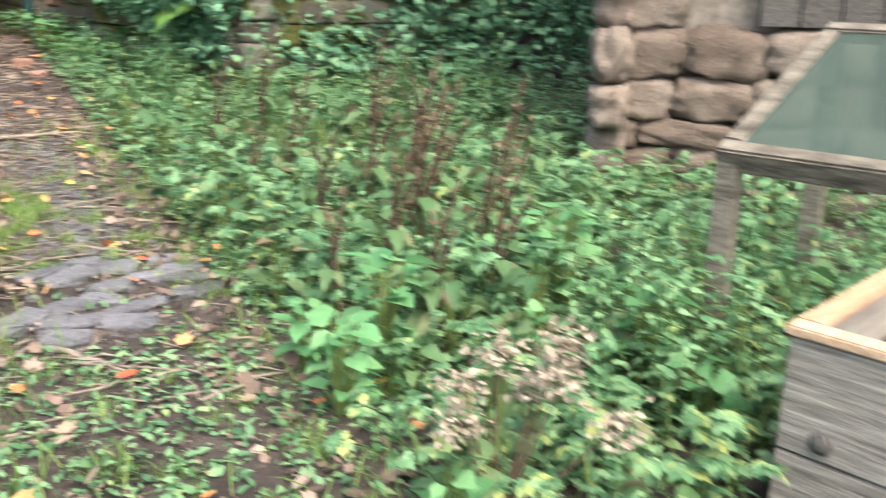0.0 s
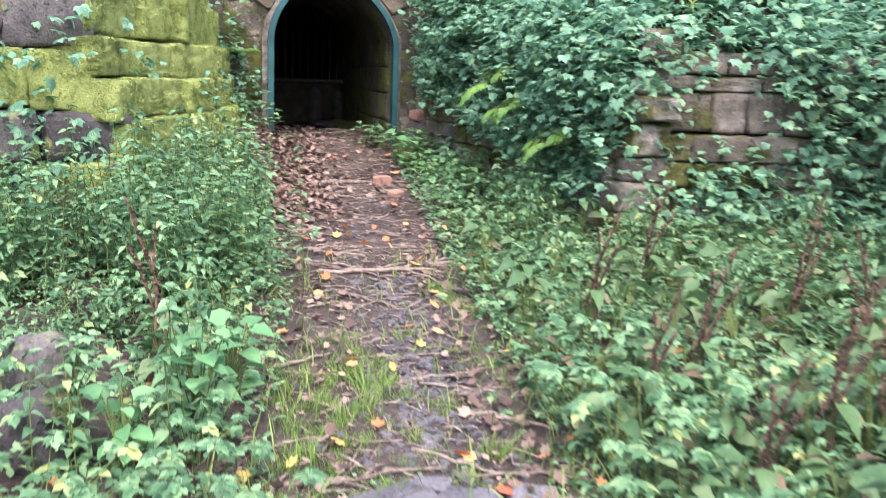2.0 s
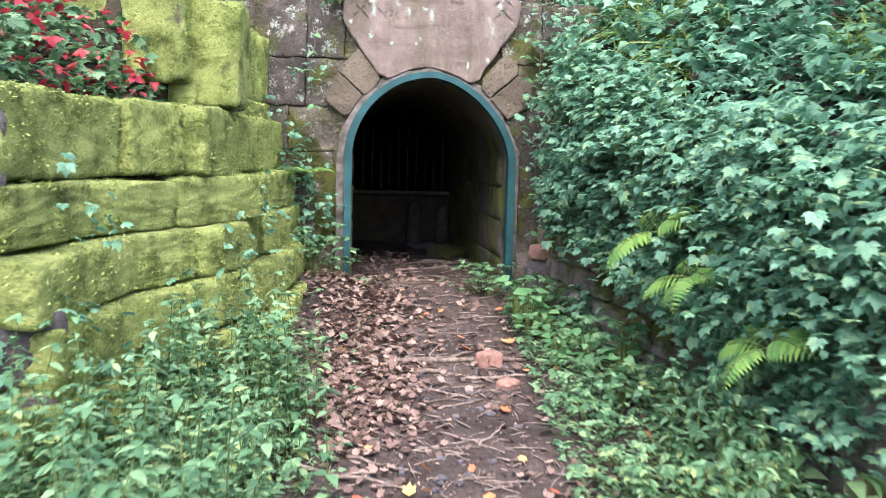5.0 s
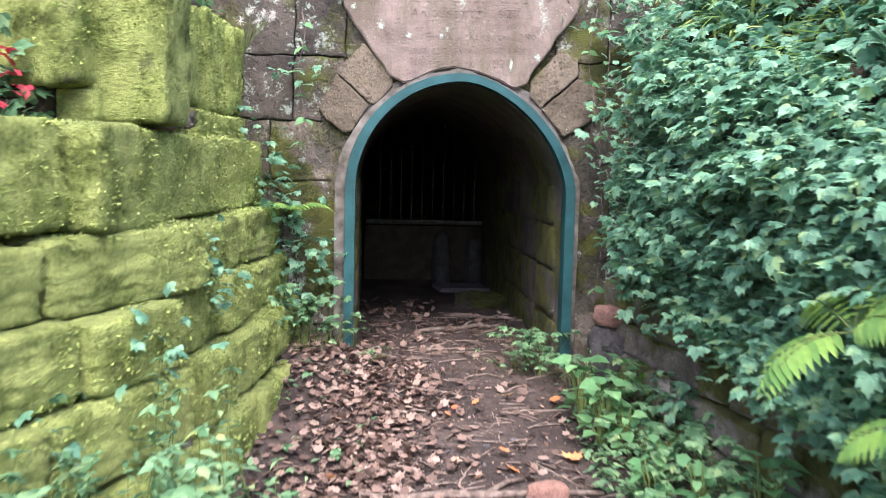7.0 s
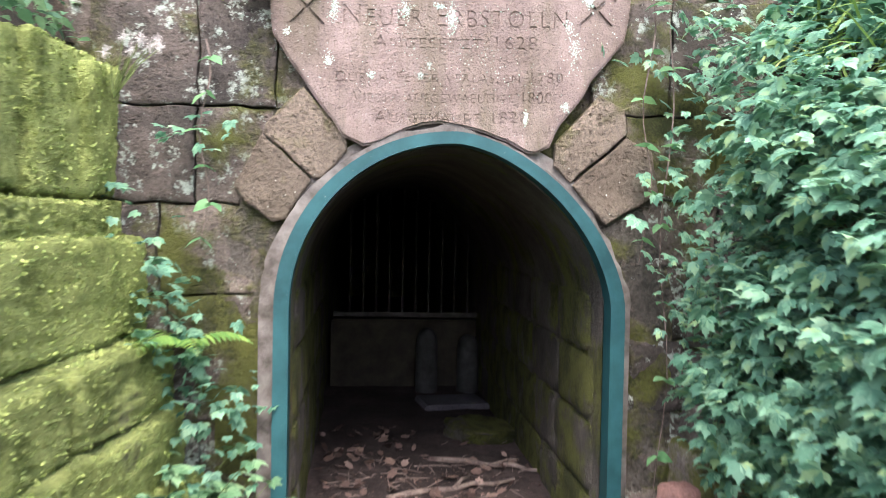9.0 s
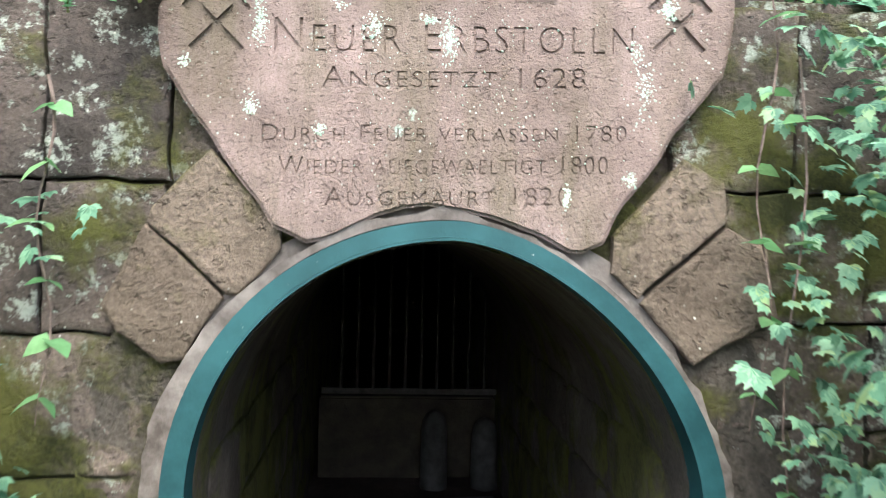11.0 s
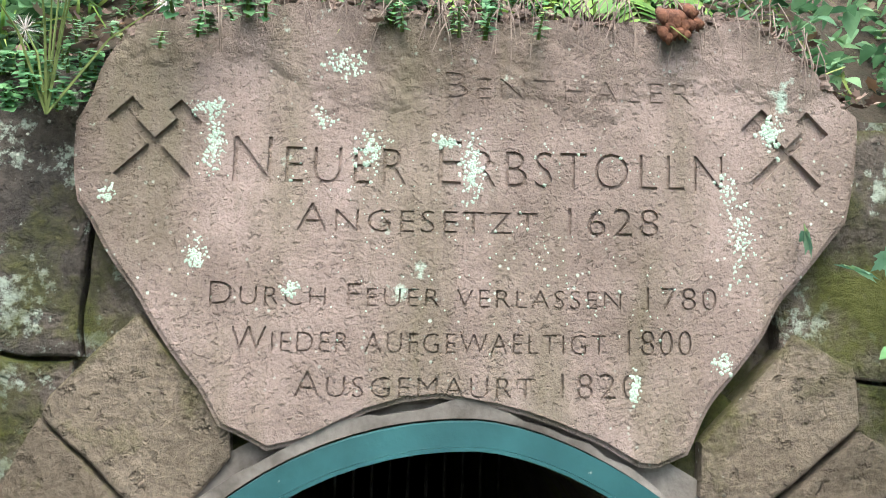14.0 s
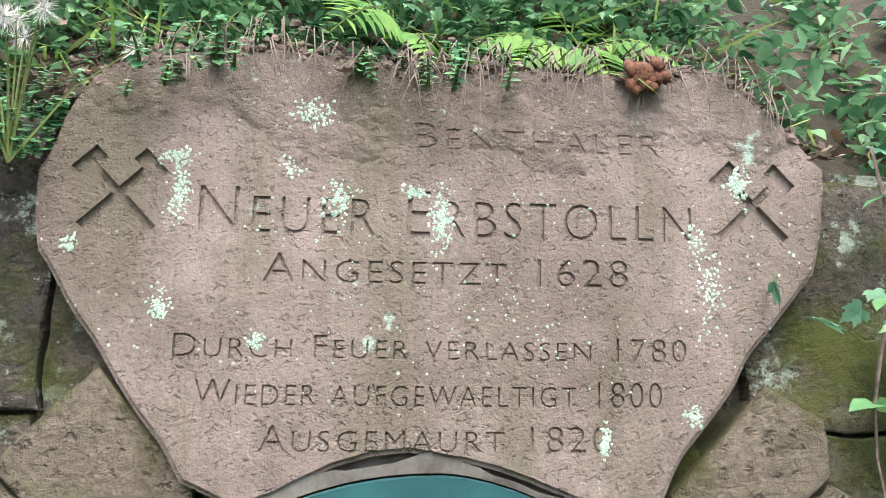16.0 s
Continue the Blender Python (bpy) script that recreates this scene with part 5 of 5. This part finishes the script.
def ground_cover():
    """Small leaves close to the soil in the beds."""
    sets = []
    for shape, n, lo, hi in ((OVATE, 13000, 0.022, 0.05), (LOBED3, 12000, 0.03, 0.06)):
        ys = rng.uniform(0.2, 10.8, n)
        side = np.where(rng.random(n) < 0.62, 1, -1)
        xs = path_x(ys) + side * (0.5 + np.abs(rng.normal(0, 1.25, n)))
        keep = (xs > np.where(ys > 6, left_wall_x(ys), -9)) & (xs < np.where(ys > 6.8, right_wall_x(ys), 4.8))
        keep &= ~((ys > 8.4) & (side < 0) & (rng.random(n) < 0.85))
        xs, ys = xs[keep], ys[keep]
        m = len(xs)
        zs = ground_z(xs, ys) + np.abs(rng.normal(0.04, 0.05, m))
        sets.append(leaves_data(shape, np.stack([xs, ys, zs], 1), rng.uniform(0, 6.3, m), rng.normal(0.15, 0.35, m), rng.normal(0, 0.35, m), rng.uniform(lo, hi, m)))
    n = 9000
    ys = rng.uniform(0.4, 4.6, n)
    xs = path_x(ys) + rng.normal(-0.1, 0.6, n)
    keep = rng.random(n) < np.where((ys > 3.5) & (np.abs(xs - 0.8) < 0.45), 0.12, 0.9)
    xs, ys = xs[keep], ys[keep]
    m = len(xs)
    sets.append(leaves_data(OVATE, np.stack([xs, ys, ground_z(xs, ys) + 0.01], 1), rng.uniform(0, 6.3, m), rng.normal(0.3, 0.3, m), rng.normal(0, 0.3, m), rng.uniform(0.015, 0.045, m)))
    stuff("ground_cover", sets, M_HERB, "low mixed green weeds covering the soil", "ground cover")
    n = 5000
    ys = rng.uniform(0.5, 7.5, n)
    xs = path_x(ys) + rng.normal(0.1, 0.75, n)
    keep = rng.random(n) < np.interp(np.abs(xs - path_x(ys)), [0, 0.25, 0.5], [0.12, 0.4, 1.0])
    xs, ys = xs[keep], ys[keep]
    m = len(xs)
    stuff("grass", [leaves_data(BLADE, np.stack([xs, ys, ground_z(xs, ys)], 1), rng.uniform(0, 6.3, m), rng.uniform(0.6, 1.5, m), rng.normal(0, 0.3, m), rng.uniform(0.04, 0.16, m))], M_GRASS, "thin green grass between the weeds", "grass")


ground_cover()


# ---- climbing plants over the walls and the banks ----
def wall_cover(name, label, line, z_lo, z_hi, clumps, leaves, size, mat, shape, offset=(0.02, 0.3), reject=None, seed=1, radius=0.16, squash=0.8):
    """Clumps of leaves that hang out from a wall line (open side on its right hand)."""
    q = np.random.default_rng(seed)
    total = sum(math.dist(a, b) for a, b in zip(line, line[1:]))
    at, yaw, pitch, sz = [], [], [], []
    for _ in range(clumps):
        s, u = q.uniform(0, total), q.uniform(0, 1)
        x, y, a = along(line, s)
        lo, hi = z_lo(x, y), z_hi(x, y)
        z = lo + (hi - lo) * u
        if reject and q.random() < reject(x, y, z):
            continue
        ox, oy = math.sin(a), -math.cos(a)
        d = q.uniform(*offset)
        for k in range(leaves):
            g = q.normal(0, radius, 3)
            dd = max(0.02, d + g[0] * 0.5 + (0.08 if g[2] < 0 else -0.02))
            px, py = x + ox * dd + math.cos(a) * g[1], y + oy * dd + math.sin(a) * g[1]
            at.append((px, py, z + g[2] * squash - 0.15 * dd))
            yaw.append(math.atan2(oy, ox) - 1.57 + q.normal(0, 0.75))
            pitch.append(q.normal(-0.35, 0.45))
            sz.append(size * q.uniform(0.6, 1.35))
    n = len(at)
    return leaves_data(shape, np.array(at), yaw, pitch, q.normal(0, 0.3, n), sz)


def right_gaps(x, y, z):
    if x > 2.75 and y < 7.2:                                   # stones bare at the corner
        return 0.97 if 0.85 < z < 1.45 and x < 3.9 else (0.6 if 1.45 < z < 1.68 and 2.9 < x < 3.5 else 0.15)
    if y > 9.6 and z < 1.25:
        return 0.95
    if y > 8.4 and z < 1.15:
        return 0.84
    if z < 0.95:
        return 0.8
    if y < 7.6 and z < 1.35:
        return 0.6
    return 0.0


ivy_line = [(2.45, 10.75), (2.46, 10.4), *RIGHT[2:4]]
top_of = lambda x, y: float(np.interp(y, [7, 8.6, 10.3, 11.3], [1.75, 2.05, 2.45, 2.95]))
sets = [wall_cover("a", "", ivy_line, lambda x, y: 0.75, top_of, 280, 100, 0.06, M_IVY, LOBED, (0.02, 0.16), right_gaps, 5, 0.13, 0.5),
        wall_cover("b", "", ivy_line, lambda x, y: 1.15, top_of, 125, 70, 0.058, M_IVY, LOBED, (0.08, 0.26), lambda x, y, z: max(right_gaps(x, y, z), 0.7 if y > 9.8 else 0), 6, 0.12, 0.4),
        wall_cover("c", "", [(2.72, 7.05), (4.4, 6.87), (6.5, 6.7)], lambda x, y: 0.6, lambda x, y: 1.85, 200, 34, 0.066, M_IVY, LOBED, (0.0, 0.16), right_gaps, 7),
        wall_cover("d", "", [(2.12, 11.25), (2.5, 11.25)], lambda x, y: 1.3, lambda x, y: 2.95, 60, 11, 0.052, M_IVY, LOBED, (0.02, 0.1), lambda x, y, z: 0.8 if x < 2.25 else 0.3, 8, 0.09)]
stuff("climbing_plant", sets, M_IVY, "dense green lobed creeper hanging over the retaining wall", "climber")


def slope_cover(lo, hi, dmax, n, size, shape, seed, dmin=0.0, height=0.12):
    """Leaves over the bank between two places of the rim (share of its rows)."""
    q = np.random.default_rng(seed)
    rows = rim_rows()
    at = []
    for _ in range(n):
        r = rows[int((lo + (hi - lo) * q.random()) * (len(rows) - 1))]
        x, y, z = slope_point(r, dmin + (dmax - dmin) * q.random() ** 1.5)
        at.append((x + q.normal(0, 0.04), y + q.normal(0, 0.04), z + abs(q.normal(0, height))))
    return leaves_data(shape, np.array(at), q.uniform(0, 6.3, n), q.normal(-0.1, 0.45, n), q.normal(0, 0.4, n), size * q.uniform(0.6, 1.3, n))


ROWS_TOTAL = len(rim_rows())


def rim_share(x, y):
    rows = rim_rows()
    return min(range(len(rows)), key=lambda i: (rows[i][0] - x) ** 2 + (rows[i][1] - y) ** 2) / (len(rows) - 1)


s_left, s_pier, s_corner = rim_share(-3.5, 6.6), rim_share(-0.28, 9.4), rim_share(0.2, 11.4)
s_tab0, s_tab1, s_r0, s_r1 = rim_share(0.65, 11.42), rim_share(2.05, 11.42), rim_share(2.5, 11.3), rim_share(7, 6.8)
stuff("bank_plants", [slope_cover(s_r0, s_r1, 2.6, 9500, 0.095, LOBED, 31), slope_cover(s_r0, s_r1, 2.5, 2500, 0.08, OVATE, 32, 0.1, 0.2)], M_IVY, "green creepers and herbs covering the bank", "bank plants")
stuff("bank_weeds", [slope_cover(s_left, s_pier, 1.6, 4500, 0.07, LOBED, 33, 0.0, 0.16), slope_cover(s_pier, s_corner, 1.2, 1600, 0.06, OVATE, 34), slope_cover(s_corner, s_tab0, 0.6, 1500, 0.04, OVATE, 35, 0.0, 0.09), slope_cover(s_corner, s_tab0, 0.3, 500, 0.05, LOBED3, 45, 0.0, 0.08),
                     slope_cover(s_tab0, s_tab1, 1.0, 2600, 0.034, OVATE, 36, 0.1, 0.08), slope_cover(s_tab0, s_tab1, 1.2, 2600, 0.045, LOBED, 44, 0.15, 0.1), slope_cover(s_tab1, s_r0, 1.4, 800, 0.05, OVATE, 37, 0.02), slope_cover(s_tab0, s_tab1, 0.6, 350, 0.03, LOBED3, 38, 0.02, 0.05)], M_HERB, "mixed green weeds growing over the bank edge", "bank plants")
stuff("red_creeper", [slope_cover(rim_share(-0.6, 8.4), rim_share(-0.3, 9.3), 0.5, 170, 0.06, LOBED3, 39, 0.0, 0.17)], M_RED, "crimson autumn creeper on the wall top", "climber")
q5 = slope_cover(s_tab0, s_r0, 1.2, 900, 0.16, BLADE, 40, 0.05, 0.03)
stuff("bank_grass", [q5, slope_cover(s_corner, s_tab0, 0.8, 500, 0.16, BLADE, 41, 0.0, 0.05), slope_cover(rim_share(2.6, 11.2), rim_share(2.85, 9.6), 0.5, 700, 0.3, BLADE, 42, 0.0, 0.06), slope_cover(rim_share(2.95, 8.6), rim_share(3.2, 7.2), 1.3, 1500, 0.3, BLADE, 47, 0.4, 0.06)], M_GRASS, "thin grass and dry stalks on the bank", "grass")
stuff("bank_litter", [slope_cover(s_corner, s_r0, 1.4, 4200, 0.034, CURL, 43, 0.0, 0.01), slope_cover(s_left, s_pier, 1.2, 1300, 0.05, CURL, 46, 0.0, 0.02)], M_LITTER, "brown leaf litter on the bank", "fallen leaves")

left_line = LEFT[3:]
stuff("wall_herbs", [wall_cover("e", "", LEFT[1:4], lambda x, y: 0.6, lambda x, y: 1.7, 110, 12, 0.075, M_IVY, LOBED, (0.04, 0.16), lambda x, y, z: 0.35, 51, 0.13),
                     wall_cover("f", "", left_line, lambda x, y: 0.9, lambda x, y: 1.9, 12, 18, 0.055, M_IVY, LOBED, (0.14, 0.24), lambda x, y, z: 0.2, 52, 0.09),
                     wall_cover("g", "", [(0.12, 11.25), (0.62, 11.25)], lambda x, y: 0.9, lambda x, y: 2.6, 15, 14, 0.05, M_IVY, LOBED, (0.02, 0.08), None, 53, 0.07)], M_IVY, "small green creeper tufts rooted in the wall joints", "climber")


def moss_fuzz(total=85000):
    """Fine moss shoots rooted in the faces of the mossy blocks."""
    q = np.random.default_rng(77)
    at, out = [], []
    blocks = [o for o in wall_left.children if o.name.startswith("mossy_block")]
    areas = [o.matrix_basis.to_scale().x * o.matrix_basis.to_scale().z for o in blocks]
    for o, area in zip(blocks, areas):
        me, m = o.data, np.array(o.matrix_basis)
        co = np.empty(len(me.vertices) * 3)
        me.vertices.foreach_get("co", co)
        co = co.reshape(-1, 3) @ m[:3, :3].T + m[:3, 3]
        quads = np.array([tuple(p.vertices) for p in me.polygons])
        a, b, c, d = (co[quads[:, k]] for k in range(4))
        cross = np.cross(c - a, d - b)
        size = np.linalg.norm(cross, axis=1)
        normal = cross / size[:, None]
        open_side = np.array(o.matrix_basis.to_3x3() @ Vector((0, -1, 0)))
        weight = size * ((normal @ (open_side / np.linalg.norm(open_side)) > 0.25) | (normal[:, 2] > 0.5))
        pick = q.choice(len(quads), int(total * area / sum(areas)), p=weight / weight.sum())
        u, w = q.random(len(pick))[:, None], q.random(len(pick))[:, None]
        p = (a[pick] * (1 - u) + b[pick] * u) * (1 - w) + (d[pick] * (1 - u) + c[pick] * u) * w
        keep = [noise.noise(Vector(x) * 3.1) + 0.5 * noise.noise(Vector(x) * 11) > -0.22 for x in p]
        at.append(p[keep]), out.append(normal[pick][keep])
    at, out = np.concatenate(at), np.concatenate(out)
    n = len(at)
    yaw = np.arctan2(out[:, 1], out[:, 0]) - 1.57 + q.normal(0, 0.8, n)
    return leaves_data(SHOOT, at - out * 0.002, yaw, q.normal(0.35, 0.6, n), q.normal(0, 0.5, n), q.uniform(0.008, 0.017, n))


stuff("moss", [moss_fuzz()], M_MOSSTUFT, "bright yellow-green moss cushions on the blocks", "moss")


# ---- single plants with a place of their own ----
def slope_base(x, y):
    rows = rim_rows()
    r = min(rows, key=lambda r: (r[0] - x) ** 2 + (r[1] - y) ** 2)
    return slope_point(r, math.dist(r[:2], (x, y)))[2]


ferns = [make_fern(61, 0.36), make_fern(62, 0.26, 5)]
for k, (x, y, z, s, rz) in enumerate([(1.63, 11.47, 3.2, 0.8, 0), (1.25, 11.5, 3.22, 1.2, 40), (2.28, 8.5, 1.38, 1.25, 90), (2.3, 8.1, 1.2, 1.0, 10), (2.4, 7.55, 1.0, 1.1, 200), (0.4, 11.12, 1.55, 0.95, 30), (2.3, 10.6, 0.75, 0.6, 70)]):
    if k < 2:
        ferns[k].matrix_basis = pose(x, y, z, 38, 0, rz) @ Matrix.Scale(s, 4)
    else:
        copy_thing(ferns[k % 2], pose(x, y, z, 0, -40 if x > 2 else 0, 0) @ pose(0, 0, 0, 0, 0, rz) @ Matrix.Scale(s, 4))


def build_fluffy_seeds():
    """Pale seed heads of old flowers beside the tablet."""
    q = np.random.default_rng(5)
    ob = tagged(new("seed_head_plant"), "withered flower with pale fluffy seed heads", "flower")
    lines = []
    for s in range(9):
        top = Vector((q.normal(0, 0.09), q.normal(-0.05, 0.04), q.uniform(0.1, 0.26)))
        lines.append([(0, 0, 0), tuple(top * 0.5 + Vector((0, 0, 0.03))), tuple(top)])
        n = 90
        fl = leaf_part("seed_head", [leaves_data(BLADE, np.tile(np.array(top), (n, 1)), q.uniform(0, 6.3, n), q.uniform(-1.5, 1.5, n), q.normal(0, 1, n), q.uniform(0.018, 0.034, n))], M_FLUFF, ob)
    stem_part("stem", lines, 0.003, M_STEM, ob)
    return ob


fluff = build_fluffy_seeds()
fluff.matrix_basis = pose(0.65, 11.2, 2.87)
copy_thing(fluff, pose(0.15, 11.1, 2.46, 15, 0, 60))


def build_dry_flower():
    q = np.random.default_rng(6)
    ob = tagged(new("dry_flower"), "withered brown flower head among the weeds", "flower")
    lines, at = [], []
    for s in range(7):
        top = Vector((q.normal(0, 0.06), q.normal(0, 0.05), q.uniform(0.26, 0.42)))
        lines.append([(0, 0, 0), tuple(top * 0.5), tuple(top)])
        at += [top + Vector(q.normal(0, 0.018, 3)) for _ in range(110)]
    n = len(at)
    stem_part("stem", lines, 0.004, M_STALK, ob)
    leaf_part("seed_head", [leaves_data(OVATE, np.array(at), q.uniform(0, 6.3, n), q.uniform(-1, 1.4, n), q.normal(0, 0.6, n), q.uniform(0.008, 0.02, n))], M_DRYHEAD, ob)
    ob.matrix_basis = pose(1.2, 2.02, gz(1.2, 2.02)) @ Matrix.Diagonal((1.7, 1.7, 1.15, 1))


build_dry_flower()


def build_root_clump():
    pieces = []
    for i in range(26):
        a, r = rng.uniform(0, 6.3), rng.uniform(0, 0.045)
        x, z = r * math.cos(a), r * math.sin(a)
        pieces.append(tube_data([(x, 0.03, z + 0.03), (x * 1.1, -0.02, z), (x * 1.3, -0.045, z - 0.02), (x * 1.2, -0.04, z - 0.035)], [0.008, 0.016, 0.013, 0.004], 6))
    ob = tagged(new("root_clump", mesh_from("root_clump", *join_data(pieces), M_ROOT, True)), "rusty brown fern root clump above the tablet", "root")
    ob.matrix_basis = pose(1.715, FACE + 0.005, 3.11) @ Matrix.Scale(0.72, 4)


build_root_clump()


def build_trailing_stems():
    """Hanging bine with paired leaves at the edge of the tablet."""
    for x, top, bottom in ((2.12, 2.98, 1.9), (2.2, 2.8, 1.0), (0.45, 2.7, 1.9)):
        ob = tagged(new("trailing_vine"), "thin hanging vine with paired toothed leaves", "vine", "hanging vines")
        q = np.random.default_rng(int(x * 100))
        pts = [(x + 0.02 * math.sin(i * 0.9), FACE - 0.06 + 0.01 * math.cos(i), top + (bottom - top) * i / 12) for i in range(13)]
        stem_part("stem", [pts], 0.004, M_TWIG, ob)
        at, yaw = [], []
        for p in pts[1::2]:
            for side in (-1, 1):
                at.append(p), yaw.append(math.pi - side * 1.2 + q.normal(0, 0.3))
        n = len(at)
        leaf_part("foliage", [leaves_data(HEART, np.array(at), yaw, q.normal(-0.2, 0.2, n), q.normal(0, 0.3, n), q.uniform(0.045, 0.075, n))], M_LIGHT, ob)


build_trailing_stems()


def build_tablet_lip():
    """Crumbs of soil and thin hanging rootlets along the upper edge of the tablet."""
    q = np.random.default_rng(83)
    base = rock_mesh("crumb_base", M_BANK, 4, n=2, power=3.0, rough=0.2)
    vs, fs = np.array([v.co[:] for v in base.vertices]), [tuple(p.vertices) for p in base.polygons]
    bpy.data.meshes.remove(base)
    top = lambda x: float(np.interp(x, [0.7, 0.76, 0.85, 1.04, 1.24, 1.6, 1.87, 1.96, 2.05], [2.97, 3.05, 3.085, 3.115, 3.1, 3.1, 3.12, 3.06, 2.96]))
    pieces = []
    for _ in range(1100):
        x, d = q.uniform(0.72, 2.04), abs(q.normal(0, 0.06))
        r = q.uniform(0.006, 0.026)
        z = top(x) + 0.9 * max(0, d - 0.03) + q.normal(0, 0.006) - 0.004
        a = q.uniform(0, 6.3)
        p = vs * (r, r * q.uniform(0.6, 1), r * q.uniform(0.5, 0.9))
        pieces.append((np.stack([p[:, 0] * math.cos(a) - p[:, 1] * math.sin(a) + x, p[:, 0] * math.sin(a) + p[:, 1] * math.cos(a) + FACE + 0.012 + d, p[:, 2] + z], 1), fs))
    tagged(new("soil_crumbs", mesh_from("soil_crumbs", *join_data(pieces), M_CRUMB)), "reddish crumbs of soil and stone along the tablet's lip", "soil", "", "stuff")
    lines = []
    for _ in range(150):
        x, ln = q.uniform(0.8, 2.0), q.uniform(0.03, 0.11)
        z = top(x) + q.uniform(0.0, 0.06)
        sway = q.normal(0, 0.03)
        lines.append(tube_data([(x, FACE + 0.06, z + 0.01), (x + sway * 0.3, FACE - 0.004, z), (x + sway * 0.7, FACE - 0.012, z - ln * 0.5), (x + sway, FACE - 0.006, z - ln)], [0.0016, 0.0016, 0.0012, 0.0007], 4))
    tagged(new("rootlets", mesh_from("rootlets", *join_data(lines), M_TWIG)), "thin dry rootlets hanging over the tablet's lip", "roots", "", "stuff")


build_tablet_lip()

cress = [make_nettle(71, 0.13, M_LIGHT, 0.024, HEART, 13, "low light green herb with small round leaves", 7), make_nettle(72, 0.1, M_HERB, 0.022, OVATE, 12, "low dark green herb with small leaves", 7)]
for herb in cress:
    herb.name = "small_herb"
for k, (x, y, z, sc) in enumerate(((0.94, 11.3, 3.1, 1.0), (1.36, 11.32, 3.1, 0.9), (0.86, 11.31, 3.07, 0.9), (1.02, 11.38, 3.14, 1.1), (1.44, 11.36, 3.13, 1.1), (0.68, 11.3, 2.98, 1.0), (0.6, 11.3, 2.96, 1.1), (0.74, 11.34, 3.06, 1.0), (1.22, 11.37, 3.13, 1.0), (1.85, 11.4, 3.16, 0.9), (0.64, 11.26, 2.9, 0.9))):
    m = pose(x, y, z, 28, 0, 0) @ pose(0, 0, 0, 0, 0, 57 * k) @ Matrix.Diagonal((sc, sc, 0.6 * sc, 1))
    if k < 2:
        cress[k].matrix_basis = m
    else:
        copy_thing(cress[k % 2], m)
